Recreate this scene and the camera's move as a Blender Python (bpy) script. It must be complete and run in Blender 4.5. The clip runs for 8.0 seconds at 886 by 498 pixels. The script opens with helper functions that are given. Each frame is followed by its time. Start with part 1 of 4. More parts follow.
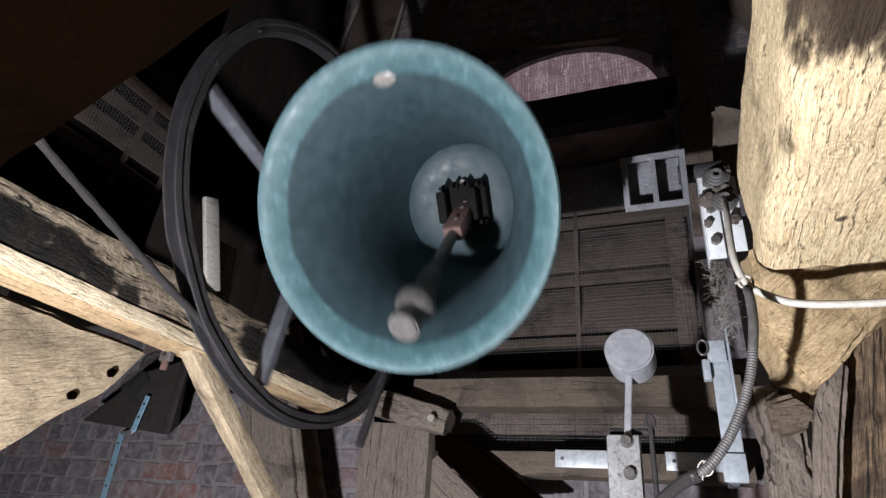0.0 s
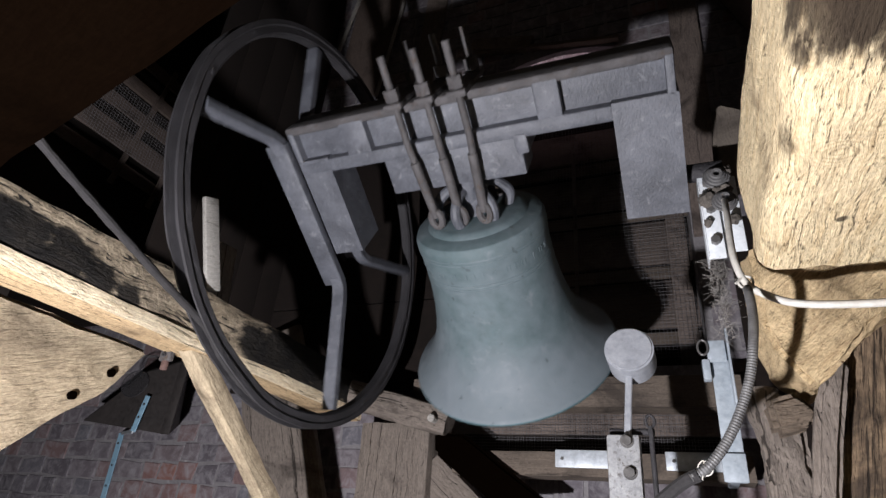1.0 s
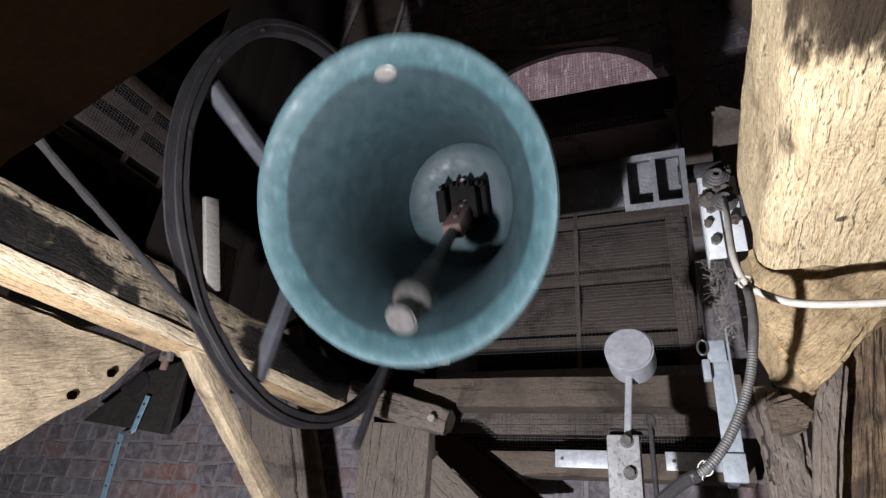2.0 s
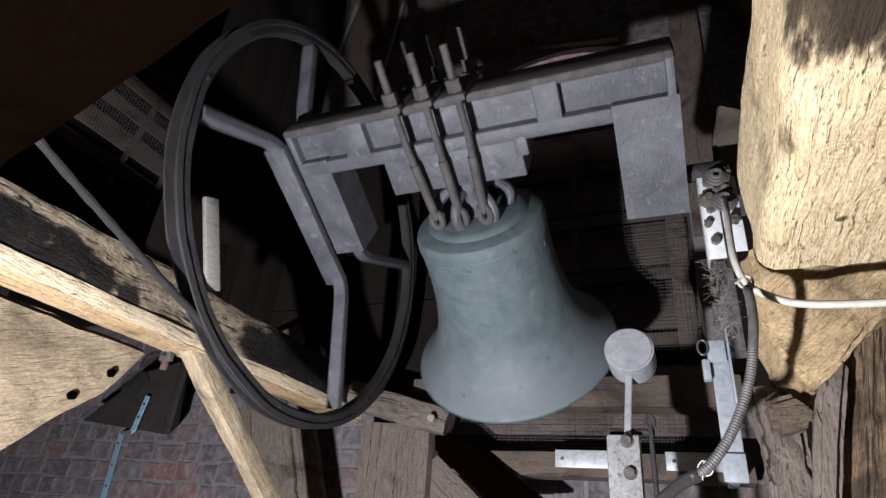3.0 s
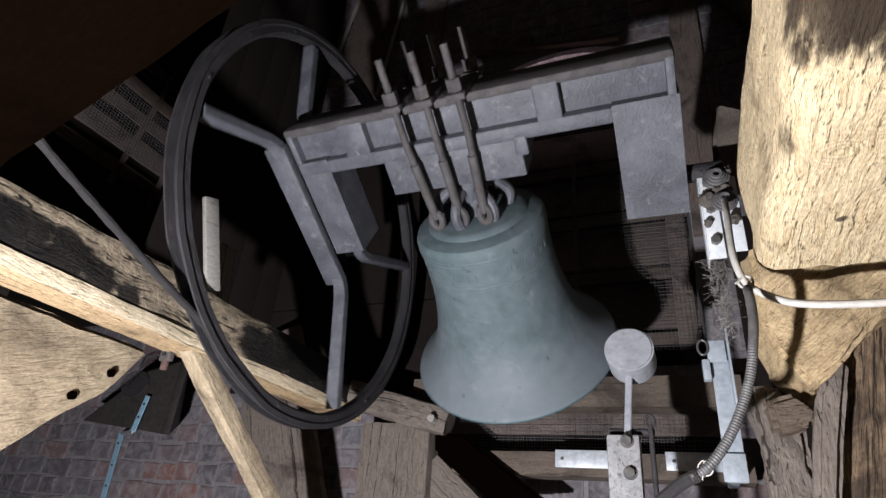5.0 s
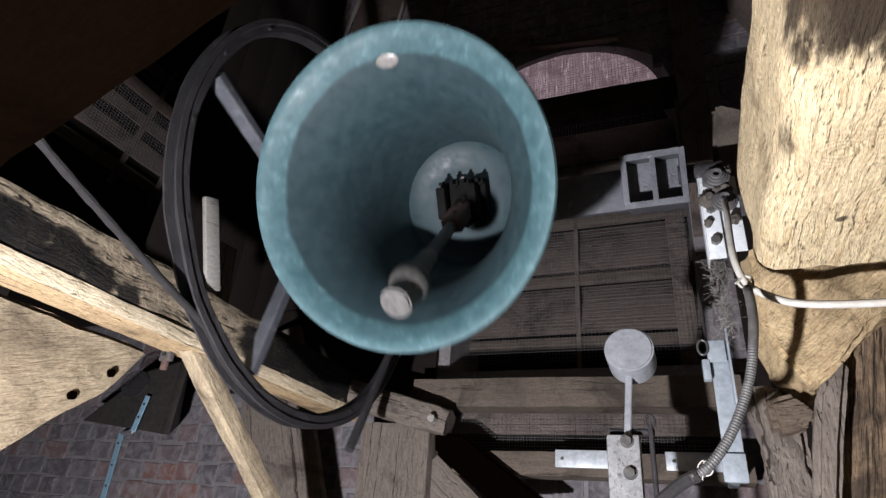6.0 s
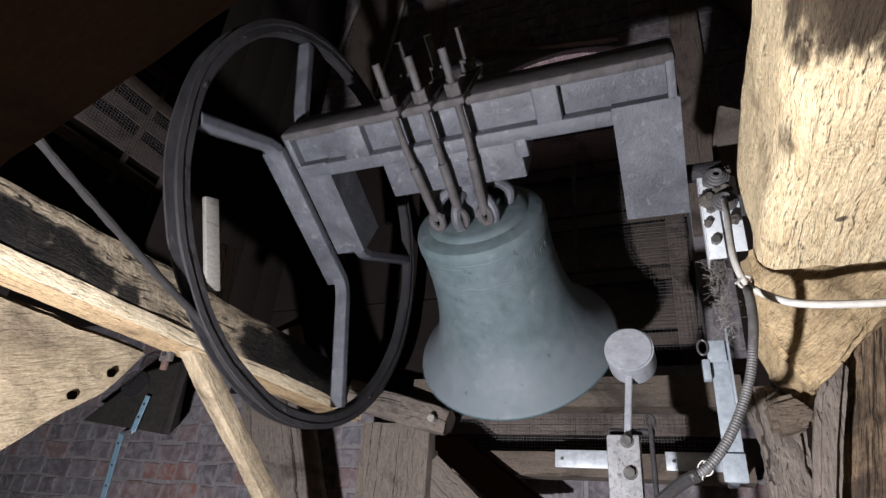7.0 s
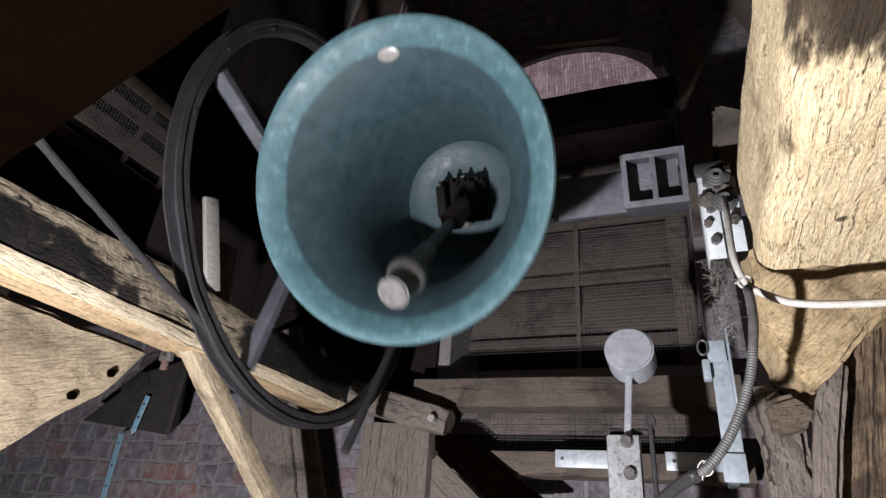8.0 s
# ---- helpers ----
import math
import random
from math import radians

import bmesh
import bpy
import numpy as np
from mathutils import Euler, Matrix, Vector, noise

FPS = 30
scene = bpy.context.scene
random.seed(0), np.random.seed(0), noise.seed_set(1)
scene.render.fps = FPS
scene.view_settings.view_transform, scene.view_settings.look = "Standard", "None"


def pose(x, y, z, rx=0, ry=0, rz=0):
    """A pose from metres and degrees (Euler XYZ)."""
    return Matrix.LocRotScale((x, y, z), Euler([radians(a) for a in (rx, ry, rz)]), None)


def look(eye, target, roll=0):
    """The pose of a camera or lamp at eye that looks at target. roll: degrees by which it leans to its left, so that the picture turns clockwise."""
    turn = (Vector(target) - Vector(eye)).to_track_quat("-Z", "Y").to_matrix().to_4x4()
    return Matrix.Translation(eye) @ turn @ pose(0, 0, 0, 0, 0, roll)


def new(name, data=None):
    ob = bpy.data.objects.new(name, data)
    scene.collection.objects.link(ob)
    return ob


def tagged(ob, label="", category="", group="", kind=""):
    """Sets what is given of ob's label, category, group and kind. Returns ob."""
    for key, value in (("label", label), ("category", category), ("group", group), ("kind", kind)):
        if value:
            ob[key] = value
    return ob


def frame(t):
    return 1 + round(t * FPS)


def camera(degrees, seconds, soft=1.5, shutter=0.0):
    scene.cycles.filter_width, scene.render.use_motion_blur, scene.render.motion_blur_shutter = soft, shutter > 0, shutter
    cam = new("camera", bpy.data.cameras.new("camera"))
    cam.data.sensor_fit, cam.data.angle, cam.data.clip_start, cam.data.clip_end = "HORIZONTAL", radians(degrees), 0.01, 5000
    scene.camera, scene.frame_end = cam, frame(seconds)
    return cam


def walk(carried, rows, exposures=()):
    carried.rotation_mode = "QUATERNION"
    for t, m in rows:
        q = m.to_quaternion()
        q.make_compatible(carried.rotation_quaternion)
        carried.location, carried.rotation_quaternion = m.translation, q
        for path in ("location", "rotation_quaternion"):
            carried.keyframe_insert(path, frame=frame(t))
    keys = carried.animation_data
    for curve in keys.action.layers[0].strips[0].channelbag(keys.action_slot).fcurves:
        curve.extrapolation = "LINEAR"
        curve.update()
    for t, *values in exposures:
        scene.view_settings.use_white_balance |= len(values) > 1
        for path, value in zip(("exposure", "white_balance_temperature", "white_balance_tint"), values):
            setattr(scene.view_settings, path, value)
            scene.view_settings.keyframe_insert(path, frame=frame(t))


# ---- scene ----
# camera: stands still below the bell, looking up
cam = camera(75.08, 8.0, soft=1.45, shutter=0.6)
EYE = Vector((0.2385, -1.6924, 1.4598))
AIM = EYE + Vector((-0.35900, 0.81069, 0.46249)) * 2
walk(cam, [(0.0, look(EYE, AIM, 5.12)), (8.0, look(EYE, AIM, 5.12))])

# ---- light: one work lamp low on the floor, almost no daylight ----
world = bpy.data.worlds.new("world")
scene.world = world
world.use_nodes = True
world.node_tree.nodes["Background"].inputs["Color"].default_value = (0.55, 0.6, 0.7, 1)
world.node_tree.nodes["Background"].inputs["Strength"].default_value = 0.018
LAMP = Vector((-0.47, -1.63, 0.73))
spot = bpy.data.lights.new("work_lamp", "SPOT")
spot.energy, spot.color, spot.shadow_soft_size = 385, (0.968, 0.948, 1.0), 0.03
spot.spot_size, spot.spot_blend = radians(150), 0.4
lamp = new("work_lamp", spot)
lamp.matrix_world = look(LAMP, (-0.3, -0.1, 2.4))
scene.view_settings.exposure = 0.0

# ---- materials ----


def nodes_of(name):
    m = bpy.data.materials.new(name)
    m.use_nodes = True
    t = m.node_tree
    return m, t, t.nodes["Principled BSDF"], t.nodes.new, t.links.new


def ramp(t, fac, stops):
    r = t.nodes.new("ShaderNodeValToRGB")
    e = r.color_ramp.elements
    while len(e) < len(stops):
        e.new(0.5)
    for el, (pos, col) in zip(e, stops):
        el.position, el.color = pos, (*col, 1)
    t.links.new(fac, r.inputs[0])
    return r.outputs[0]


def coords(t, scale, random_shift=True):
    tc = t.nodes.new("ShaderNodeTexCoord")
    mp = t.nodes.new("ShaderNodeMapping")
    mp.inputs["Scale"].default_value = scale
    if random_shift:
        oi = t.nodes.new("ShaderNodeObjectInfo")
        mul = t.nodes.new("ShaderNodeMath")
        mul.operation = "MULTIPLY"
        mul.inputs[1].default_value = 37.0
        t.links.new(oi.outputs["Random"], mul.inputs[0])
        cmb = t.nodes.new("ShaderNodeCombineXYZ")
        for k in range(3):
            t.links.new(mul.outputs[0], cmb.inputs[k])
        t.links.new(cmb.outputs[0], mp.inputs["Location"])
    t.links.new(tc.outputs["Object"], mp.inputs["Vector"])
    return mp.outputs[0]


def noise_at(t, vec, scale, detail=6, rough=0.6, distort=0.0):
    n = t.nodes.new("ShaderNodeTexNoise")
    n.inputs["Scale"].default_value, n.inputs["Detail"].default_value = scale, detail
    n.inputs["Roughness"].default_value, n.inputs["Distortion"].default_value = rough, distort
    t.links.new(vec, n.inputs["Vector"])
    return n.outputs["Fac"]


def mixed(t, fac, a, b, mode="MIX"):
    x = t.nodes.new("ShaderNodeMix")
    x.data_type, x.blend_type = "RGBA", mode
    for sock, v in ((x.inputs[0], fac), (x.inputs[6], a), (x.inputs[7], b)):
        if isinstance(v, (int, float)):
            sock.default_value = v
        elif isinstance(v, tuple):
            sock.default_value = (*v, 1)
        else:
            t.links.new(v, sock)
    return x.outputs[2]


def bump(t, heights, bsdf):
    last = None
    for h, strength, dist in heights:
        b = t.nodes.new("ShaderNodeBump")
        b.inputs["Strength"].default_value, b.inputs["Distance"].default_value = strength, dist
        t.links.new(h, b.inputs["Height"])
        if last:
            t.links.new(last, b.inputs["Normal"])
        last = b.outputs[0]
    t.links.new(last, bsdf.inputs["Normal"])


def wood(name, pale, mid, dark, stain=0.5, rough=0.8, relief=0.006, cracks=0.5, swirl=0.05, check_size=(1.6, 34), check_at=(0.33, 0.37), patches=(), grit=0.18, knots=()):
    """Timber with its grain along local x: streaks that swirl round knots, stains, checks and hewn relief."""
    m, t, bsdf, n, l = nodes_of(name)
    base = coords(t, (1, 1, 1))
    wn = n("ShaderNodeTexNoise")
    wn.inputs["Scale"].default_value, wn.inputs["Detail"].default_value = 6.0, 3
    l(base, wn.inputs["Vector"])
    off = n("ShaderNodeVectorMath")
    off.operation = "MULTIPLY_ADD"
    off.inputs[1].default_value = (swirl, swirl, swirl)
    l(wn.outputs["Color"], off.inputs[0])
    l(base, off.inputs[2])

    def stretched(s):
        mp = n("ShaderNodeMapping")
        mp.inputs["Scale"].default_value = s
        l(off.outputs[0], mp.inputs["Vector"])
        return mp.outputs[0]

    grain = noise_at(t, stretched((3.2, 44, 44)), 1.6, 10, 0.72, 0.4)
    fine = noise_at(t, stretched((10, 150, 150)), 1.5, 5, 0.65)
    blot = noise_at(t, base, 3.4, 6, 0.66, 0.8)
    pits = noise_at(t, stretched((26, 120, 120)), 2.0, 4, 0.6)
    check = noise_at(t, stretched((check_size[0], check_size[1], check_size[1])), 2.2, 5, 0.6, 0.6)
    col = ramp(t, grain, [(0.28, mid), (0.48, pale), (0.62, mid), (0.75, pale)])
    col = mixed(t, 0.4, col, ramp(t, fine, [(0.3, dark), (0.62, pale)]))
    grain_dust = noise_at(t, base, 95, 5, 0.7)
    col = mixed(t, grit, col, ramp(t, grain_dust, [(0.40, dark), (0.50, mid), (0.62, tuple(min(1, 1.25 * c) for c in pale))]))
    sf = ramp(t, blot, [(0.64 - 0.24 * stain, (0, 0, 0)), (0.80 - 0.24 * stain, (1, 1, 1))])
    col = mixed(t, sf, col, mixed(t, 0.75, col, dark))
    # Ragged darker patches at given centres, blended towards the dark tone.
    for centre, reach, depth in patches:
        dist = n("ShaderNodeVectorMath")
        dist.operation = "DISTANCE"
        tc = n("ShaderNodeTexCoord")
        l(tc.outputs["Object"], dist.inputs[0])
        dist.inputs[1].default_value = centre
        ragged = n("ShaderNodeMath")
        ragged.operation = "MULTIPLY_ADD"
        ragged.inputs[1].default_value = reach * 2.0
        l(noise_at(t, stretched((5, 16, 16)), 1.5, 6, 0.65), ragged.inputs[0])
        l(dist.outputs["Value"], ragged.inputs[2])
        patch_fac = n("ShaderNodeMapRange")
        patch_fac.inputs["From Min"].default_value, patch_fac.inputs["From Max"].default_value = reach * 2.15, reach * 1.75
        patch_fac.inputs["To Max"].default_value = depth
        l(ragged.outputs[0], patch_fac.inputs["Value"])
        col = mixed(t, patch_fac.outputs["Result"], col, tuple(0.22 * k for k in dark))
    for centre, reach in knots:
        tc = n("ShaderNodeTexCoord")
        warp = n("ShaderNodeVectorMath")
        warp.operation = "MULTIPLY_ADD"
        warp.inputs[1].default_value = (0.11, 0.06, 0.06)
        l(wn.outputs["Color"], warp.inputs[0])
        l(tc.outputs["Object"], warp.inputs[2])
        dist = n("ShaderNodeVectorMath")
        dist.operation = "DISTANCE"
        l(warp.outputs[0], dist.inputs[0])
        dist.inputs[1].default_value = tuple(c + d for c, d in zip(centre, (0.055, 0.03, 0.03)))
        ring = n("ShaderNodeMath")
        ring.operation = "SINE"
        turns = n("ShaderNodeMath")
        turns.operation = "MULTIPLY"
        turns.inputs[1].default_value = 620.0
        l(dist.outputs["Value"], turns.inputs[0])
        l(turns.outputs[0], ring.inputs[0])
        fade = n("ShaderNodeMapRange")
        fade.inputs["From Min"].default_value, fade.inputs["From Max"].default_value = reach, reach * 0.2
        fade.inputs["To Max"].default_value = 0.5
        l(dist.outputs["Value"], fade.inputs["Value"])
        both = n("ShaderNodeMath")
        both.operation = "MULTIPLY"
        l(fade.outputs["Result"], both.inputs[0])
        l(ramp(t, ring.outputs[0], [(0.0, (0.15, 0.15, 0.15)), (0.9, (1, 1, 1))]), both.inputs[1])
        col = mixed(t, both.outputs[0], col, tuple(0.55 * k for k in mid))
    cf = ramp(t, check, [(check_at[0], (1, 1, 1)), (check_at[1], (0, 0, 0))])
    pf = ramp(t, pits, [(0.30, (1, 1, 1)), (0.37, (0, 0, 0))])
    both = mixed(t, 1.0, cf, pf, "LIGHTEN")
    gate = mixed(t, 1.0, both, (cracks, cracks, cracks), "MULTIPLY")
    col = mixed(t, gate, col, tuple(0.35 * c for c in dark))
    l(col, bsdf.inputs["Base Color"])
    bsdf.inputs["Roughness"].default_value = rough
    bsdf.inputs["Specular IOR Level"].default_value = 0.25
    inv = n("ShaderNodeInvert")
    l(both, inv.inputs["Color"])
    bump(t, [(grain, 0.9, relief), (fine, 0.7, relief * 0.4), (blot, 0.6, relief * 2), (grain_dust, grit, relief * 0.5), (inv.outputs[0], cracks, relief * 1.2)], bsdf)
    return m


def coat(name, a, b, spots, scale=6.0, rough=0.6, metal=0.0, relief=0.002, spot_at=0.66, spread=0.1, fine_scale=60.0):
    """Painted, rusted or patinated surface: broad tone shift, fine grain, chips and dirt."""
    m, t, bsdf, n, l = nodes_of(name)
    v = coords(t, (1, 1, 1))
    broad = noise_at(t, v, scale, 6, 0.62, 0.4)
    fine = noise_at(t, v, fine_scale, 5, 0.65)
    chip = noise_at(t, v, scale * 2.7, 8, 0.7, 0.3)
    col = ramp(t, broad, [(0.35, a), (0.65, b)])
    col = mixed(t, 0.25, col, ramp(t, fine, [(0.3, tuple(0.5 * c for c in a)), (0.7, tuple(min(1, 1.4 * c) for c in b))]))
    col = mixed(t, ramp(t, chip, [(spot_at, (0, 0, 0)), (spot_at + spread, (1, 1, 1))]), col, spots)
    l(col, bsdf.inputs["Base Color"])
    rg = ramp(t, fine, [(0.3, (rough - 0.12,) * 3), (0.7, (min(1, rough + 0.15),) * 3)])
    l(rg, bsdf.inputs["Roughness"])
    bsdf.inputs["Metallic"].default_value = metal
    bump(t, [(broad, 0.4, relief * 2), (fine, 0.6, relief), (chip, 0.4, relief)], bsdf)
    return m


OAK_PALE = wood("pale_oak", (0.93, 0.80, 0.58), (0.70, 0.52, 0.31), (0.16, 0.105, 0.06), 0.3, 0.85, 0.010, 0.7, 0.03, (2.6, 60), (0.34, 0.39), (), 0.15)
OAK_KNEE = wood("tan_oak", (0.70, 0.54, 0.32), (0.46, 0.32, 0.17), (0.13, 0.085, 0.05), 0.5, 0.85, 0.012, 0.6, 0.06, (4.0, 70), (0.33, 0.38))
# Dark patches across the beam overhead and along its left edge.
OAK_BEAM = wood("patched_pale_oak", (0.84, 0.70, 0.455), (0.56, 0.385, 0.19), (0.15, 0.10, 0.06), 0.36, 0.85, 0.010, 0.8, 0.030, (3.0, 105), (0.345, 0.385), (((1.95, 0.21, -0.165), 0.13, 0.92), ((1.955, 0.12, -0.165), 0.13, 0.9), ((1.95, 0.0, -0.165), 0.14, 0.88), ((1.84, 0.25, -0.165), 0.14, 0.8), ((2.075, 0.25, -0.16), 0.032, 0.7), ((2.03, 0.27, -0.16), 0.045, 0.7), ((2.27, 0.26, -0.16), 0.045, 0.8), ((2.20, 0.285, -0.12), 0.05, 0.5), ((2.50, 0.118, -0.17), 0.012, 0.9), ((2.60, 0.22, -0.17), 0.03, 0.25)), 0.2, (((2.216, 0.120, -0.17), 0.055), ((2.285, 0.165, -0.17), 0.075)))
OAK_TAN = wood("underside_tan_oak", (0.70, 0.52, 0.31), (0.47, 0.32, 0.17), (0.10, 0.062, 0.036), 0.6, 0.85, 0.012, 0.8, 0.05, (2.6, 60), (0.35, 0.40), (), 0.25)
OAK_GREY = wood("grey_oak", (0.225, 0.190, 0.162), (0.140, 0.117, 0.100), (0.036, 0.029, 0.025), 0.45, 0.9, 0.008, 0.8, 0.03, (0.16, 30), (0.36, 0.39), (), 0.15)
OAK_BRACE = wood("weathered_oak", (0.575, 0.47, 0.32), (0.38, 0.295, 0.195), (0.09, 0.066, 0.046), 0.5, 0.9, 0.012, 0.4, 0.02, (1.2, 46), (0.36, 0.41), (), 0.18)
TAR = [((x, -0.082, z), 1.2 * r, 0.97) for x, z, r in ((1.80, -0.045, 0.085), (1.92, -0.045, 0.085), (2.04, -0.045, 0.085), (2.16, -0.045, 0.08), (2.28, -0.05, 0.075), (2.39, -0.055, 0.055), (2.49, -0.065, 0.04), (1.72, 0.05, 0.06), (3.05, -0.02, 0.07), (3.2, 0.0, 0.11), (3.36, 0.0, 0.12), (3.5, 0.0, 0.12), (3.64, 0.0, 0.12), (3.8, 0.0, 0.12))]
OAK_DARK = wood("dark_oak", (0.60, 0.49, 0.345), (0.29, 0.23, 0.165), (0.050, 0.044, 0.041), 0.4, 0.75, 0.030, 1.0, 0.05, (2.6, 34), (0.375, 0.43), TAR, 0.2)
OAK_STUB = wood("brown_oak", (0.18, 0.14, 0.105), (0.11, 0.085, 0.064), (0.05, 0.038, 0.03), 0.5, 0.9, 0.010, 0.6, 0.06, (3.0, 50), (0.34, 0.39))
# Near-black tone for boards that stand in for unlit surfaces.
OAK_BLACK = wood("blacked_out_boards", (0.016, 0.011, 0.009), (0.011, 0.008, 0.007), (0.006, 0.005, 0.004), 0.4, 1.0, 0.003, 0.2)
# Near-black colour standing in for shade on the pieces that use it.
BLACKED_OUT = wood("blacked_out_timber", (0.0017, 0.0009, 0.0005), (0.0014, 0.0007, 0.0004), (0.0009, 0.0005, 0.0003), 0.4, 1.0, 0.002, 0.1)
BLACKED_OUT.node_tree.nodes["Principled BSDF"].inputs["Specular IOR Level"].default_value = 0.0
OAK_STAIN = wood("tarred_oak", (0.34, 0.24, 0.15), (0.046, 0.031, 0.023), (0.018, 0.013, 0.011), 0.9, 0.8, 0.010, 0.8, 0.012, (2.2, 60), (0.40, 0.46), (), 0.1)
DEAL = wood("old_deal", (0.20, 0.162, 0.140), (0.125, 0.10, 0.087), (0.030, 0.024, 0.022), 0.6, 0.9, 0.004, 0.5)
DARK_BROWN = wood("dark_brown_timber", (0.055, 0.042, 0.036), (0.034, 0.026, 0.023), (0.012, 0.010, 0.009), 0.5, 0.95, 0.003, 0.3)
BROWN = wood("smoky_brown_board", (0.13, 0.10, 0.085), (0.085, 0.064, 0.054), (0.03, 0.023, 0.02), 0.5, 0.9, 0.004, 0.3)
GREYBLOCK = wood("grey_brown_block", (0.15, 0.128, 0.106), (0.12, 0.10, 0.083), (0.05, 0.042, 0.036), 0.4, 0.9, 0.002, 0.3)
GREYWOOD = wood("pale_grey_wood", (0.36, 0.345, 0.315), (0.27, 0.255, 0.235), (0.12, 0.11, 0.10), 0.4, 0.9, 0.003, 0.4)
BATTEN = wood("sawn_batten", (0.155, 0.125, 0.10), (0.105, 0.085, 0.069), (0.032, 0.026, 0.023), 0.6, 0.9, 0.003, 0.5, 0.03, (0.8, 24), (0.34, 0.37))
IRON = coat("grey_painted_iron", (0.050, 0.053, 0.063), (0.112, 0.118, 0.137), (0.165, 0.17, 0.185), 9, 0.5, 0.0, 0.004, 0.57, 0.12, 130)
IRON_GRIMY = coat("grimy_painted_iron", (0.040, 0.037, 0.038), (0.088, 0.083, 0.085), (0.060, 0.045, 0.037), 14, 0.7, 0.0, 0.006, 0.55, 0.1, 120)
IRON_DARK = coat("dark_painted_iron", (0.016, 0.0152, 0.0168), (0.034, 0.032, 0.0355), (0.095, 0.09, 0.09), 12, 0.65, 0.0, 0.008, 0.60, 0.12, 90)
RUST = coat("rusty_iron", (0.085, 0.050, 0.044), (0.135, 0.082, 0.072), (0.045, 0.028, 0.025), 12, 0.75, 0.1, 0.003)
BRONZE = coat("patinated_bronze", (0.064, 0.100, 0.106), (0.122, 0.152, 0.168), (0.185, 0.208, 0.225), 3.6, 0.66, 0.0, 0.003, 0.58, 0.2, 22)


def bell_inside():
    """Bronze inside the bell, set much darker than outside, with crusted verdigris on the lip."""
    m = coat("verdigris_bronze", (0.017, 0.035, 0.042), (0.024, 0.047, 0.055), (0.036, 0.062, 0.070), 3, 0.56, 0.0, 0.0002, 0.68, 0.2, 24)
    t = m.node_tree
    bsdf = t.nodes["Principled BSDF"]
    inner = bsdf.inputs["Base Color"].links[0].from_socket
    v = coords(t, (1, 1, 1))
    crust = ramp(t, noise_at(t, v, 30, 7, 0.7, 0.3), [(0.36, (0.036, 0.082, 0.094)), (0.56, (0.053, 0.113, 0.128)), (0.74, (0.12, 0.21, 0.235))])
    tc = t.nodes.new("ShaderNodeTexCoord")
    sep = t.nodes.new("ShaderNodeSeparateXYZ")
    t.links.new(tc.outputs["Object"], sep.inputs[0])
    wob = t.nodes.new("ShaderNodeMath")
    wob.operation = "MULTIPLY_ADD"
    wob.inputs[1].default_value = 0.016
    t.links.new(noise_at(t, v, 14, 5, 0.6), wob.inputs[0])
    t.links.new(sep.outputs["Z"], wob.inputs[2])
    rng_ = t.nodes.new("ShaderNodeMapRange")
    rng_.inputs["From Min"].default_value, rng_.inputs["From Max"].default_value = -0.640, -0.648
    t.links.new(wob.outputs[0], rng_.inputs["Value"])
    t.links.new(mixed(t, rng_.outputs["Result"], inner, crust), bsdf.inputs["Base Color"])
    return m




def bell_outside():
    """Patina of the bell's outer face: teal about the waist, chalky grey-lilac bloom and dark pits on the bow."""
    t = BRONZE.node_tree
    bsdf = t.nodes["Principled BSDF"]
    base = bsdf.inputs["Base Color"].links[0].from_socket
    v = coords(t, (1, 1, 1), False)
    tc = t.nodes.new("ShaderNodeTexCoord")
    sep = t.nodes.new("ShaderNodeSeparateXYZ")
    t.links.new(tc.outputs["Object"], sep.inputs[0])
    low = t.nodes.new("ShaderNodeMath")
    low.operation = "MULTIPLY_ADD"
    low.inputs[1].default_value = 0.34
    t.links.new(noise_at(t, v, 4.5, 5, 0.6, 0.5), low.inputs[0])
    t.links.new(sep.outputs["Z"], low.inputs[2])
    bloom = t.nodes.new("ShaderNodeMapRange")
    bloom.inputs["From Min"].default_value, bloom.inputs["From Max"].default_value = -0.24, -0.46
    bloom.inputs["To Max"].default_value = 0.6
    t.links.new(low.outputs[0], bloom.inputs["Value"])
    col = mixed(t, bloom.outputs["Result"], base, (0.158, 0.180, 0.202))
    pits = ramp(t, noise_at(t, v, 34, 3, 0.5), [(0.27, (0.7, 0.7, 0.7)), (0.33, (0, 0, 0))])
    t.links.new(mixed(t, pits, col, (0.05, 0.065, 0.07)), bsdf.inputs["Base Color"])


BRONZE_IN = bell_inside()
bell_outside()
STRUCK = coat("struck_bronze", (0.19, 0.18, 0.165), (0.26, 0.25, 0.235), (0.12, 0.15, 0.15), 30, 0.4, 0.2, 0.0008)
STEEL = coat("worn_steel", (0.075, 0.072, 0.07), (0.125, 0.12, 0.116), (0.05, 0.043, 0.038), 14, 0.38, 0.2, 0.001)
PRIMED = coat("blue_grey_primed_steel", (0.27, 0.315, 0.355), (0.40, 0.445, 0.485), (0.15, 0.15, 0.15), 18, 0.55, 0.0, 0.001, 0.63, 0.12)
GALV = coat("galvanised_steel", (0.40, 0.44, 0.48), (0.58, 0.62, 0.66), (0.22, 0.22, 0.23), 22, 0.45, 0.25, 0.001, 0.60, 0.15)
ZINC = coat("bright_zinc", (0.70, 0.76, 0.80), (0.84, 0.88, 0.91), (0.22, 0.20, 0.19), 24, 0.4, 0.05, 0.001, 0.60, 0.1)
